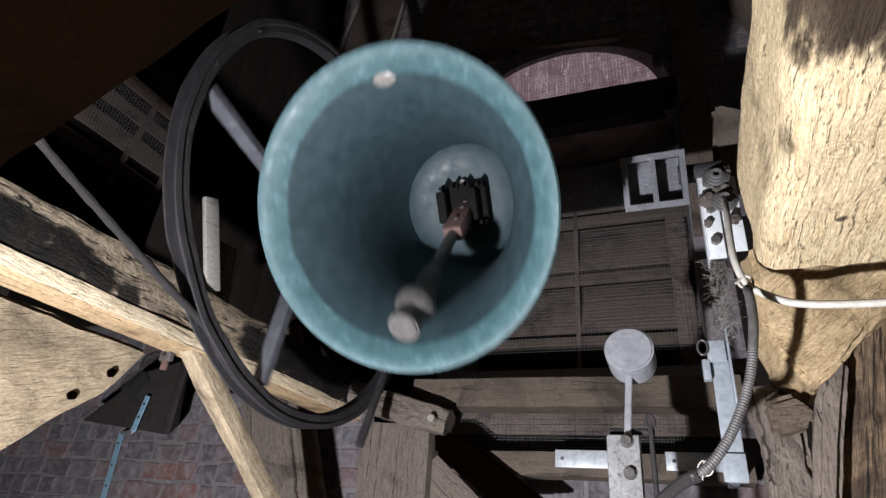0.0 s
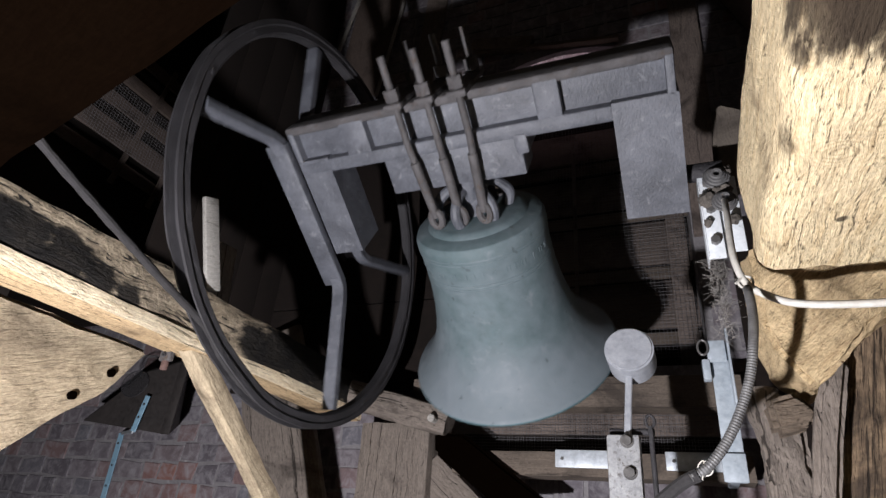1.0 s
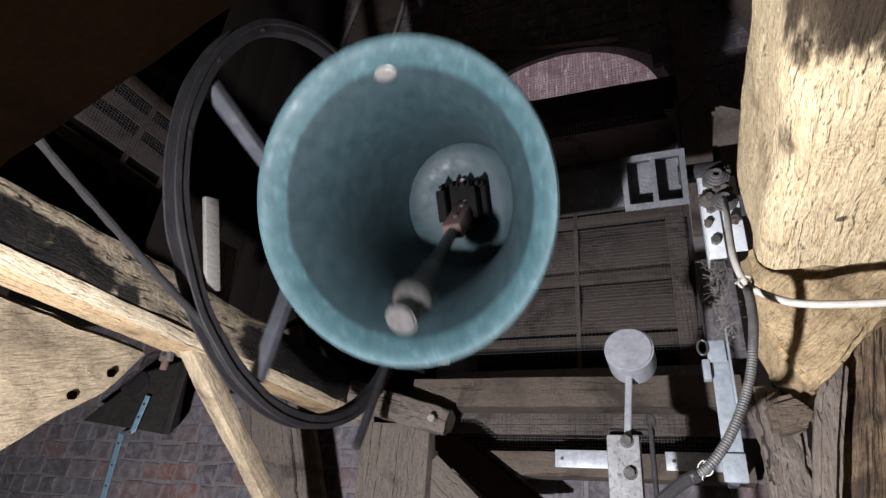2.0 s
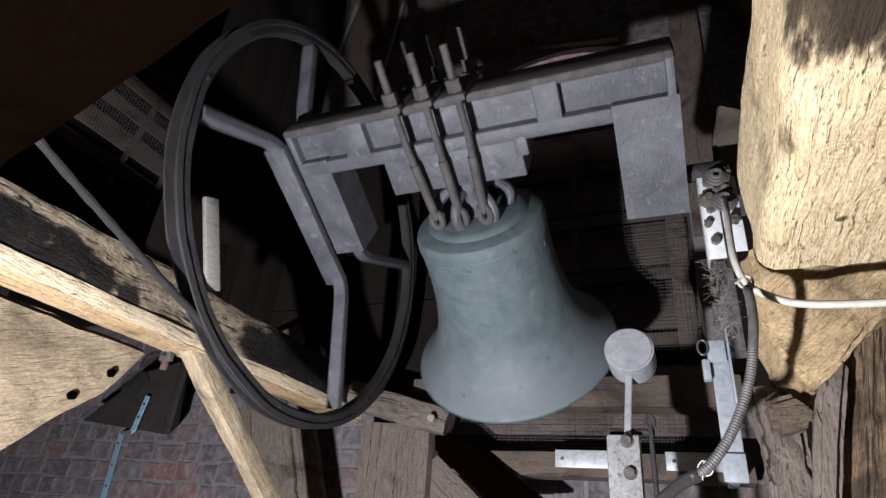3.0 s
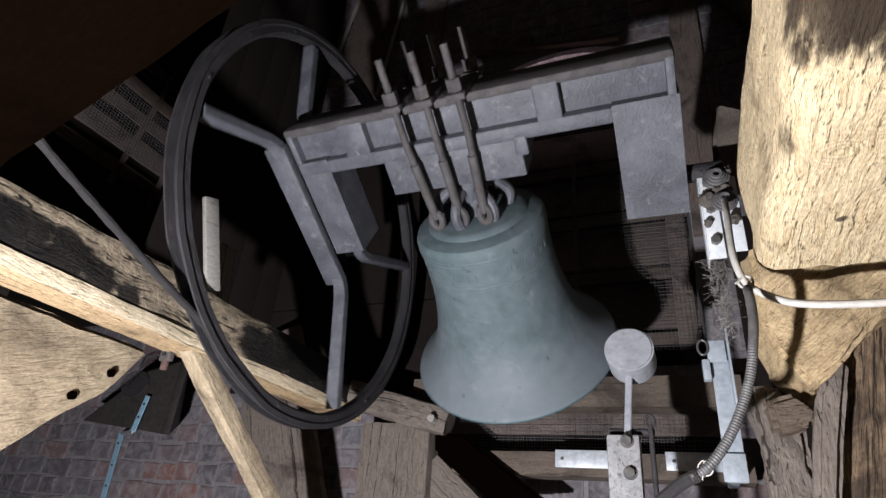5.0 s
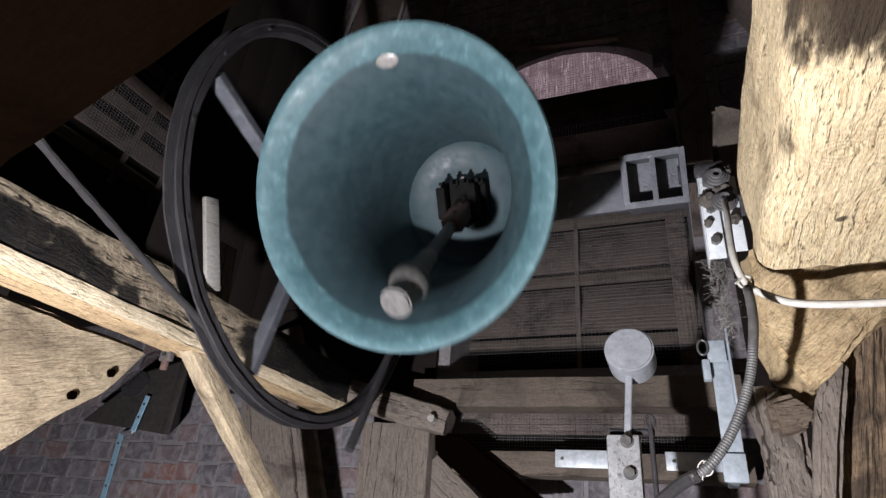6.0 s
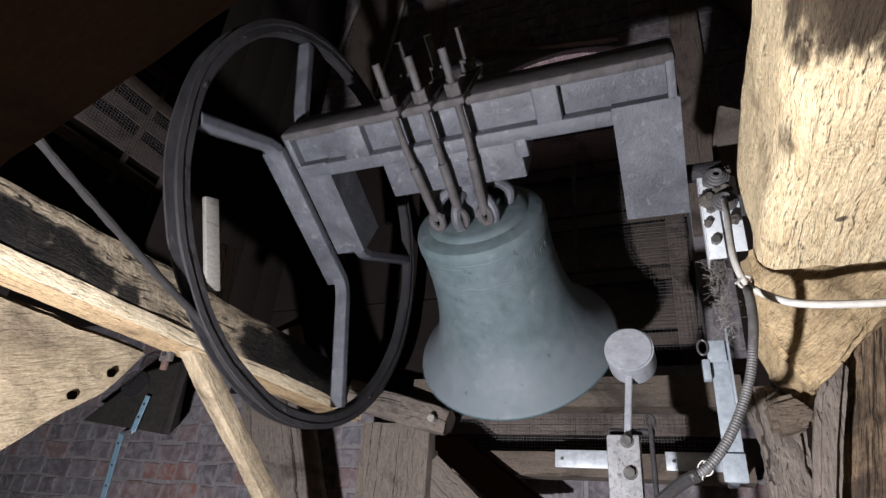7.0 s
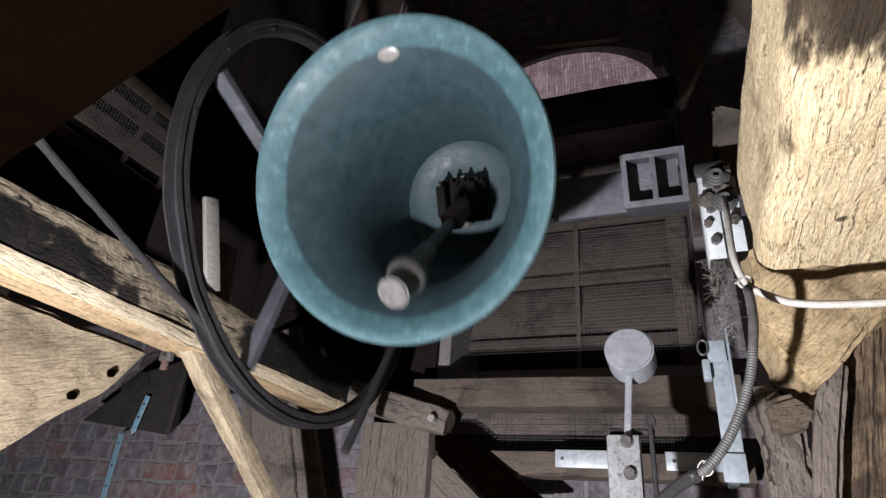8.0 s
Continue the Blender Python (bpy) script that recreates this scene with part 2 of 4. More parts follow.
PITTED = coat("pitted_grey_plate", (0.24, 0.245, 0.255), (0.40, 0.405, 0.41), (0.10, 0.09, 0.085), 26, 0.6, 0.15, 0.002, 0.55, 0.12, 120)
GREYPAINT = coat("pale_grey_paint", (0.245, 0.258, 0.285), (0.33, 0.343, 0.37), (0.15, 0.15, 0.16), 16, 0.5, 0.0, 0.002, 0.63)
BLUESTEEL = coat("blue_primed_strap", (0.20, 0.36, 0.48), (0.28, 0.45, 0.57), (0.12, 0.16, 0.2), 25, 0.5, 0.1, 0.001)
BLACKSHEET = coat("black_sheet_metal", (0.022, 0.019, 0.018), (0.038, 0.032, 0.03), (0.07, 0.06, 0.055), 8, 0.65, 0.0, 0.001, 0.7)
HANGER_BLACK = coat("dull_hanger_black", (0.004, 0.0037, 0.004), (0.008, 0.0075, 0.0075), (0.02, 0.017, 0.016), 14, 0.85, 0.0, 0.002, 0.70)
HANGER_BLACK.node_tree.nodes["Principled BSDF"].inputs["Specular IOR Level"].default_value = 0.12
CLOD = coat("dusty_grease", (0.055, 0.048, 0.042), (0.12, 0.105, 0.09), (0.20, 0.185, 0.165), 40, 0.95, 0.0, 0.006, 0.6)
ROPE = coat("dark_rope", (0.010, 0.009, 0.0095), (0.022, 0.020, 0.021), (0.05, 0.046, 0.044), 40, 0.9, 0.0, 0.003, 0.62, 0.1, 220)
CABLE = coat("grey_cable_sheath", (0.45, 0.43, 0.39), (0.56, 0.54, 0.49), (0.25, 0.23, 0.2), 30, 0.5, 0.0, 0.0005, 0.72)
CONDUIT = coat("steel_conduit", (0.075, 0.073, 0.074), (0.13, 0.128, 0.128), (0.06, 0.055, 0.05), 30, 0.55, 0.1, 0.0005, 0.7)
MORTAR = coat("lime_mortar", (0.165, 0.155, 0.162), (0.235, 0.222, 0.228), (0.34, 0.325, 0.33), 9, 0.95, 0.0, 0.010, 0.58)
PLASTER = coat("old_masonry", (0.085, 0.070, 0.060), (0.13, 0.11, 0.098), (0.18, 0.16, 0.145), 5, 0.95, 0.0, 0.006)


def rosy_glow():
    """Rosy arch panel with an added weak glow, standing in for light on it."""
    m, t, bsdf, n, l = nodes_of("rosy_glowing_infill")
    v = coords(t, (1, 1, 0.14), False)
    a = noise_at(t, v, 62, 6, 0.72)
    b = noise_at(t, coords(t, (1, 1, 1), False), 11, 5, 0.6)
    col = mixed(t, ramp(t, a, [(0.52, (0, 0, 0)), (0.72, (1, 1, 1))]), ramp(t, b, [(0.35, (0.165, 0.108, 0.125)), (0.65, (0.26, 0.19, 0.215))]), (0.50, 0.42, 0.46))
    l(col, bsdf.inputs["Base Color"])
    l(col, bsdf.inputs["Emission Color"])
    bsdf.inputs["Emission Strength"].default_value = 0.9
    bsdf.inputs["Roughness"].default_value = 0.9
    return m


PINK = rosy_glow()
FIBRE = coat("cobweb_fibre", (0.16, 0.15, 0.14), (0.25, 0.235, 0.22), (0.1, 0.09, 0.08), 30, 1.0, 0.0, 0.001)
WIRE = coat("netting_wire", (0.09, 0.085, 0.088), (0.14, 0.134, 0.137), (0.05, 0.045, 0.045), 20, 0.6, 0.1, 0.0003)


def brick_material(name, tones):
    """Old brick: tones picked brick by brick, with chalky smears and soot."""
    m, t, bsdf, n, l = nodes_of(name)
    oi = n("ShaderNodeObjectInfo")
    geo = n("ShaderNodeNewGeometry")
    add = n("ShaderNodeMath")
    l(oi.outputs["Random"], add.inputs[0])
    l(geo.outputs["Random Per Island"], add.inputs[1])
    fr = n("ShaderNodeMath")
    fr.operation = "FRACT"
    l(add.outputs[0], fr.inputs[0])
    base = ramp(t, fr.outputs[0], tones)
    shift = n("ShaderNodeVectorMath")
    shift.operation = "MULTIPLY_ADD"
    shift.inputs[1].default_value = (17, 23, 31)
    l(oi.outputs["Random"], shift.inputs[0])
    l(coords(t, (1, 1, 1)), shift.inputs[2])
    v = shift.outputs[0]
    a = noise_at(t, v, 15, 8, 0.72, 0.6)
    b = noise_at(t, v, 130, 4, 0.6)
    col = mixed(t, ramp(t, a, [(0.44, (0, 0, 0)), (0.68, (0.75, 0.75, 0.75))]), base, (0.30, 0.285, 0.30))
    col = mixed(t, ramp(t, a, [(0.24, (0.8, 0.8, 0.8)), (0.4, (0, 0, 0))]), col, (0.045, 0.038, 0.04))
    l(col, bsdf.inputs["Base Color"])
    bsdf.inputs["Roughness"].default_value = 0.92
    bump(t, [(a, 0.8, 0.008), (b, 0.6, 0.002)], bsdf)
    return m


BRICK = brick_material("old_brick", [(0.0, (0.088, 0.078, 0.090)), (0.35, (0.135, 0.115, 0.128)), (0.62, (0.115, 0.113, 0.130)), (0.90, (0.15, 0.115, 0.12)), (0.99, (0.175, 0.105, 0.10))])
BRICK_RED = brick_material("red_brick", [(0.0, (0.15, 0.105, 0.105)), (0.45, (0.17, 0.10, 0.095)), (0.9, (0.205, 0.10, 0.082))])

# ---- mesh helpers ----


def thing(name, label, category, m=None, group="", kind=""):
    ob = new(name)
    ob.empty_display_size = 0.05
    if m is not None:
        ob.matrix_basis = m
    return tagged(ob, label, category, group, kind)


def finish(bm, name, mats, smooth=True, angle=35):
    bmesh.ops.recalc_face_normals(bm, faces=bm.faces)
    me = bpy.data.meshes.new(name)
    bm.to_mesh(me)
    bm.free()
    for m in mats if isinstance(mats, (list, tuple)) else [mats]:
        me.materials.append(m)
    if smooth:
        me.shade_smooth()
        me.set_sharp_from_angle(angle=radians(angle))
    return me


def part(name, bm, mats, parent, label="", smooth=True, m=None):
    ob = new(name, finish(bm, name, mats, smooth))
    ob.parent = parent
    if m is not None:
        ob.matrix_basis = m
    return tagged(ob, label)


def solo(name, bm, mats, label, category, m=None, group="", kind="", smooth=True):
    ob = new(name, finish(bm, name, mats, smooth))
    if m is not None:
        ob.matrix_basis = m
    return tagged(ob, label, category, group, kind)


def box(x0, x1, y0, y1, z0, z1, bevel=0.004, bm=None, m=None):
    bm = bm or bmesh.new()
    mat = Matrix.Translation(((x0 + x1) / 2, (y0 + y1) / 2, (z0 + z1) / 2)) @ Matrix.Diagonal((x1 - x0, y1 - y0, z1 - z0, 1))
    vs = bmesh.ops.create_cube(bm, size=1, matrix=(m @ mat) if m is not None else mat)["verts"]
    if bevel:
        es = list({e for v in vs for e in v.link_edges})
        bmesh.ops.bevel(bm, geom=es, offset=bevel, segments=2, profile=0.5, affect="EDGES", clamp_overlap=True)
    return bm


def cyl(p0, p1, r0, r1=None, seg=20, bm=None, bevel=0.0):
    bm = bm or bmesh.new()
    p0, p1 = Vector(p0), Vector(p1)
    d = p1 - p0
    m = Matrix.Translation((p0 + p1) / 2) @ d.to_track_quat("Z", "Y").to_matrix().to_4x4()
    vs = bmesh.ops.create_cone(bm, cap_ends=True, segments=seg, radius1=r0, radius2=r0 if r1 is None else r1, depth=d.length, matrix=m)["verts"]
    if bevel:
        es = [e for e in {e for v in vs for e in v.link_edges} if any(len(f.verts) > 4 for f in e.link_faces)]
        bmesh.ops.bevel(bm, geom=es, offset=bevel, segments=2, affect="EDGES")
    return bm


def ball(c, r, bm=None, seg=20, squash=(1, 1, 1)):
    bm = bm or bmesh.new()
    bmesh.ops.create_uvsphere(bm, u_segments=seg, v_segments=seg // 2, radius=r, matrix=Matrix.Translation(c) @ Matrix.Diagonal((*squash, 1)))
    return bm


def smooth_path(pts, n=6):
    """Catmull-Rom through the points."""
    pts = [Vector(p) for p in pts]
    out = []
    for i in range(len(pts) - 1):
        a, b, c, d = pts[max(i - 1, 0)], pts[i], pts[i + 1], pts[min(i + 2, len(pts) - 1)]
        for k in range(n):
            s = k / n
            out.append(0.5 * (2 * b + (c - a) * s + (2 * a - 5 * b + 4 * c - d) * s * s + (3 * b - a - 3 * c + d) * s ** 3))
    return out + [pts[-1]]


def tube(pts, radius, seg=12, bm=None, wobble=None):
    """Round section swept along a path; radius may vary by wobble(i)."""
    bm = bm or bmesh.new()
    pts = [Vector(p) for p in pts]
    side = None
    rings = []
    for i, p in enumerate(pts):
        d = (pts[min(i + 1, len(pts) - 1)] - pts[max(i - 1, 0)]).normalized()
        if side is None:
            side = d.orthogonal().normalized()
        side = (side - d * side.dot(d)).normalized()
        up = d.cross(side)
        r = radius * (wobble(i) if wobble else 1)
        rings.append([bm.verts.new(p + r * (math.cos(a) * side + math.sin(a) * up)) for a in (2 * math.pi * k / seg for k in range(seg))])
    for a, b in zip(rings, rings[1:]):
        for k in range(seg):
            bm.faces.new((a[k], a[(k + 1) % seg], b[(k + 1) % seg], b[k]))
    bm.faces.new(rings[0][::-1])
    bm.faces.new(rings[-1])
    return bm


def flat_bar(pts, width, thick, across=(1, 0, 0), bevel=0.004, bm=None):
    """Rectangular bar along a path; its width lies along `across`."""
    bm = bm or bmesh.new()
    across = Vector(across)
    pts = [Vector(p) for p in pts]
    rings = []
    for i, p in enumerate(pts):
        d = Vector((0, 0, 0))
        if i:
            d += (p - pts[i - 1]).normalized()
        if i < len(pts) - 1:
            d += (pts[i + 1] - p).normalized()
        nrm = d.cross(across).normalized()
        a, b = across * width / 2, nrm * thick / 2
        c = min(bevel, thick * 0.3)
        ca, cb = across * c, nrm * c
        rings.append([bm.verts.new(p + q) for q in (a - ca + b, a + b - cb, a - b + cb, a - ca - b, -a + ca - b, -a - b + cb, -a + b - cb, -a + ca + b)])
    for a, b in zip(rings, rings[1:]):
        for k in range(8):
            bm.faces.new((a[k], a[(k + 1) % 8], b[(k + 1) % 8], b[k]))
    bm.faces.new(rings[0][::-1])
    bm.faces.new(rings[-1])
    return bm


def lathe(profile, seg=96, axis="z", closed=False, mat_of=None):
    """Profile of (radius, height) turned about an axis."""
    bm = bmesh.new()
    rings = []
    for r, h in profile:
        ring = []
        for k in range(seg):
            a = 2 * math.pi * k / seg
            c, s = r * math.cos(a), r * math.sin(a)
            ring.append(bm.verts.new((c, s, h) if axis == "z" else (h, c, s)))
        rings.append(ring)
    pairs = list(zip(rings, rings[1:])) + ([(rings[-1], rings[0])] if closed else [])
    for i, (a, b) in enumerate(pairs):
        for k in range(seg):
            f = bm.faces.new((a[k], a[(k + 1) % seg], b[(k + 1) % seg], b[k]))
            f.material_index = mat_of(i) if mat_of else 0
    return bm


def axes(p0, p1, up=(0, 0, 1)):
    """Pose with x from p0 to p1 and z near up; length."""
    p0, p1 = Vector(p0), Vector(p1)
    x = (p1 - p0).normalized()
    y = Vector(up).cross(x).normalized()
    z = x.cross(y)
    m = Matrix((x, y, z)).transposed().to_4x4()
    return Matrix.Translation(p0) @ m, (p1 - p0).length


def hewn(name, p0, p1, w, h, mat, label, category="beam", up=(0, 0, 1), rough=0.008, round_=0.02, step=0.04, seed=0, group="", taper=1.0, kind=""):
    """A hewn timber from p0 to p1 (centre line), w across, h along up, with waney, uneven faces."""
    m, length = axes(p0, p1, up)
    bm = bmesh.new()
    nx = max(2, int(length / step))
    section = []
    nw, nh = max(2, int(w / step)), max(2, int(h / step))
    hw, hh = w / 2, h / 2
    for i in range(nw):
        section.append((-hw + w * i / nw, -hh))
    for i in range(nh):
        section.append((hw, -hh + h * i / nh))
    for i in range(nw):
        section.append((hw - w * i / nw, hh))
    for i in range(nh):
        section.append((-hw, hh - h * i / nh))

    def shaped(a, b):
        ax, bx = max(abs(a) - (hw - round_), 0), max(abs(b) - (hh - round_), 0)
        d = math.hypot(ax, bx)
        if d > round_ and ax and bx:
            k = round_ / d
            a = math.copysign(hw - round_ + ax * k, a)
            b = math.copysign(hh - round_ + bx * k, b)
        return a, b

    rings = []
    for i in range(nx + 1):
        x = length * i / nx
        sc = 1 + (taper - 1) * i / nx
        ring = []
        for a, b in section:
            a, b = shaped(a, b)
            q = Vector((x * 3 + seed * 7.1, a * 9, b * 9))
            d1 = noise.noise(q) * rough
            d2 = noise.noise(q * 3.3) * rough * 0.45
            r = Vector((a, b)).normalized() * (d1 + d2)
            ex = noise.noise(Vector((a * 14, b * 14, seed))) * rough if i in (0, nx) else 0
            ring.append(bm.verts.new((x + ex, (a + r.x) * sc, (b + r.y) * sc)))
        rings.append(ring)
    ns = len(section)
    for a, b in zip(rings, rings[1:]):
        for k in range(ns):
            bm.faces.new((a[k], a[(k + 1) % ns], b[(k + 1) % ns], b[k]))
    bm.faces.new(rings[0][::-1])
    bm.faces.new(rings[-1])
    return solo(name, bm, mat, label, category, m, group, kind)


# ---- structure of the belfry ----
WY = 1.10                       # inner face of the masonry with the louvred opening
JL, JR = -0.90, 0.37            # jambs of the opening
SILL, SPRING, RISE = 2.30, 4.04, 0.41


def masonry_north():
    bm = bmesh.new()
    y0, y1 = WY, WY + 0.5
    box(-5.2, JL, y0, y1, 0, 7, 0, bm)
    box(JR, 2.2, y0, y1, 0, 7, 0, bm)
    box(JL, JR, y0, y1, 0, SILL, 0, bm)
    n = 24
    cx, half = (JL + JR) / 2, (JR - JL) / 2
    for i in range(n):
        a, b = JL + (JR - JL) * i / n, JL + (JR - JL) * (i + 1) / n
        za, zb = (SPRING + RISE * math.sqrt(max(0, 1 - ((x - cx) / half) ** 2)) for x in (a, b))
        lo = [bm.verts.new(p) for p in ((a, y0, za), (b, y0, zb), (b, y1, zb), (a, y1, za))]
        hi = [bm.verts.new(p) for p in ((a, y0, 7), (b, y0, 7), (b, y1, 7), (a, y1, 7))]
        bm.faces.new(lo)
        bm.faces.new(hi[::-1])
        for k in range(4):
            bm.faces.new((lo[k], hi[k], hi[(k + 1) % 4], lo[(k + 1) % 4]))
    return solo("wall_north", bm, MORTAR, "dark brick belfry masonry with an arched opening", "wall", kind="structure", smooth=False)


wall_north = masonry_north()
# Walls, floor and ceiling out of view, added for bounced light.
for nm, b in (("wall_west", (-5.2, -4.9, -3.2, WY, 0, 7)), ("wall_east", (1.9, 2.2, -3.2, WY, 0, 7)), ("wall_south", (-5.2, 2.2, -3.5, -3.2, 0, 7))):
    solo(nm, box(*b, 0), PLASTER, "unseen masonry added to close the room and bounce light", "wall", kind="structure", smooth=False)
solo("floor", box(-5.2, 2.2, -3.5, WY, -0.15, 0, 0), DEAL, "unseen boarded floor added to close the room", "floor", kind="structure", smooth=False)
solo("ceiling", box(-5.2, 2.2, -3.5, WY + 0.5, 7, 7.15, 0), OAK_DARK, "unseen boarded ceiling added to close the room", "ceiling", kind="structure", smooth=False)

# ---- bell with headstock, wheel and clapper: one swinging thing ----
PIVOT = Vector((0, 0, 2.6))
XB = -0.40                      # bell's centre line
bell_thing = thing("swinging_bell", "verdigris bronze bell on a grey iron headstock with a wheel", "bell", pose(*PIVOT))


def pocketed(x0, x1, y0, y1, z0, z1, depth=0.11):
    """A block with two pockets in its underside."""
    bm = bmesh.new()
    xm = (x0 + x1) / 2
    xs = (x0, x0 + 0.017, xm - 0.008, xm + 0.008, x1 - 0.017, x1)
    ys = (y0, y0 + 0.02, y1 - 0.02, y1)
    g = [[bm.verts.new((x, y, z0)) for y in ys] for x in xs]
    top = [[bm.verts.new((x, y, z1)) for y in ys] for x in xs]
    pockets = []
    for i in range(5):
        for k in range(3):
            f = bm.faces.new((g[i][k], g[i][k + 1], g[i + 1][k + 1], g[i + 1][k]))
            bm.faces.new((top[i][k], top[i + 1][k], top[i + 1][k + 1], top[i][k + 1]))
            if k == 1 and i in (1, 3):
                pockets.append(f)
    for i in range(5):
        for k in (0, 3):
            bm.faces.new((g[i][k], g[i + 1][k], top[i + 1][k], top[i][k]))
    for k in range(3):
        for i in (0, 5):
            bm.faces.new((g[i][k], g[i][k + 1], top[i][k + 1], top[i][k]))
    bmesh.ops.recalc_face_normals(bm, faces=bm.faces)
    new_faces = bmesh.ops.extrude_discrete_faces(bm, faces=pockets)["faces"]
    bmesh.ops.translate(bm, verts=list({v for f in new_faces for v in f.verts}), vec=(0, 0, depth))
    return bm


def headstock():
    hs = part("headstock", box(-1.0, 0.315, -0.040, 0.040, 0.28, 0.425, 0.004), IRON, bell_thing, "grey painted cast-iron cranked headstock")
    part("top_flange", box(-1.005, 0.318, -0.078, 0.075, 0.398, 0.432, 0.013), IRON_GRIMY, hs)
    part("bottom_rail", box(-1.0, 0.135, -0.08, 0.08, 0.243, 0.296, 0.012), IRON, hs)
    for x0, x1 in ((-0.785, -0.69), (-0.095, -0.015), (-1.0, -0.975), (0.29, 0.316)):
        part("rib", box(x0, x1, -0.078, 0.078, 0.29, 0.412, 0.006), IRON, hs)
    part("centre_block", box(-0.66, -0.165, -0.075, 0.075, 0.115, 0.25, 0.008), IRON, hs)
    part("lug", box(-0.185, -0.14, -0.085, 0.085, 0.19, 0.26, 0.01), IRON, hs)
    # cranked legs down to the pivots; the underside has two cast pockets
    for x0, x1 in ((0.13, 0.322), (-0.995, -0.872)):
        part("bearing_leg", pocketed(x0, x1, -0.078, 0.095, -0.097, 0.30), IRON, hs, "hollow cast leg that carries the pivot")
    for p0, p1 in (((0.30, 0, 0), (0.43, 0, 0)), ((-1.0, 0, 0), (-1.12, 0, 0))):
        part("gudgeon", cyl(p0, p1, 0.030, seg=24), IRON_DARK, hs)
    # tie bolts that hold the bell
    for x in (-0.535, -0.425, -0.315):
        for y, top in ((-0.113, 0.60), (0.113, 0.60)):
            lean = 0.02 if x < -0.5 else (-0.02 if x > -0.33 else 0)
            b = part("tie_bolt", tube([(x, y, top), (x, y, 0.30), (x + lean * 0.4, y * 0.98, 0.2)], 0.0125, 12), IRON_GRIMY, bell_thing, "grey painted tie bolt")
            part("lower_rod", tube([(x + lean * 0.3, y * 1.02, 0.235), (x + lean, y * 0.96, 0.02)], 0.0165, 12), IRON_GRIMY, b)
            part("nut", cyl((x, y, 0.455), (x, y, 0.495), 0.026, seg=6), IRON_GRIMY, b)
            part("washer_plate", box(x - 0.032, x + 0.032, y - 0.032, y + 0.032, 0.434, 0.452, 0.004), IRON_GRIMY, b)
            part("eye", tube(smooth_path([(x + lean + 0.019 * math.sin(a), y * 0.97, 0.012 + 0.032 * math.cos(a)) for a in np.linspace(0.4, 5.9, 9)], 3), 0.013, 8), IRON_GRIMY, b)
    for x in (-0.535, -0.425, -0.315):
        part("clamp_bridge", box(x - 0.03, x + 0.03, -0.142, 0.142, 0.43, 0.448, 0.004), IRON_GRIMY, hs)


headstock()

OUTER = [(0.0, -0.028), (0.165, -0.028), (0.182, -0.034), (0.192, -0.046), (0.215, -0.050), (0.238, -0.060), (0.247, -0.078), (0.248, -0.10), (0.243, -0.16), (0.244, -0.22), (0.248, -0.29), (0.256, -0.36), (0.269, -0.43), (0.288, -0.50), (0.314, -0.56), (0.345, -0.61), (0.382, -0.652), (0.413, -0.678), (0.424, -0.688)]
INNER = [(0.425, -0.692), (0.421, -0.699), (0.408, -0.698), (0.392, -0.688), (0.372, -0.668), (0.353, -0.648), (0.318, -0.60), (0.286, -0.545), (0.262, -0.48), (0.247, -0.41), (0.236, -0.33), (0.228, -0.25), (0.222, -0.17), (0.212, -0.115), (0.18, -0.088), (0.12, -0.08), (0.0, -0.08)]


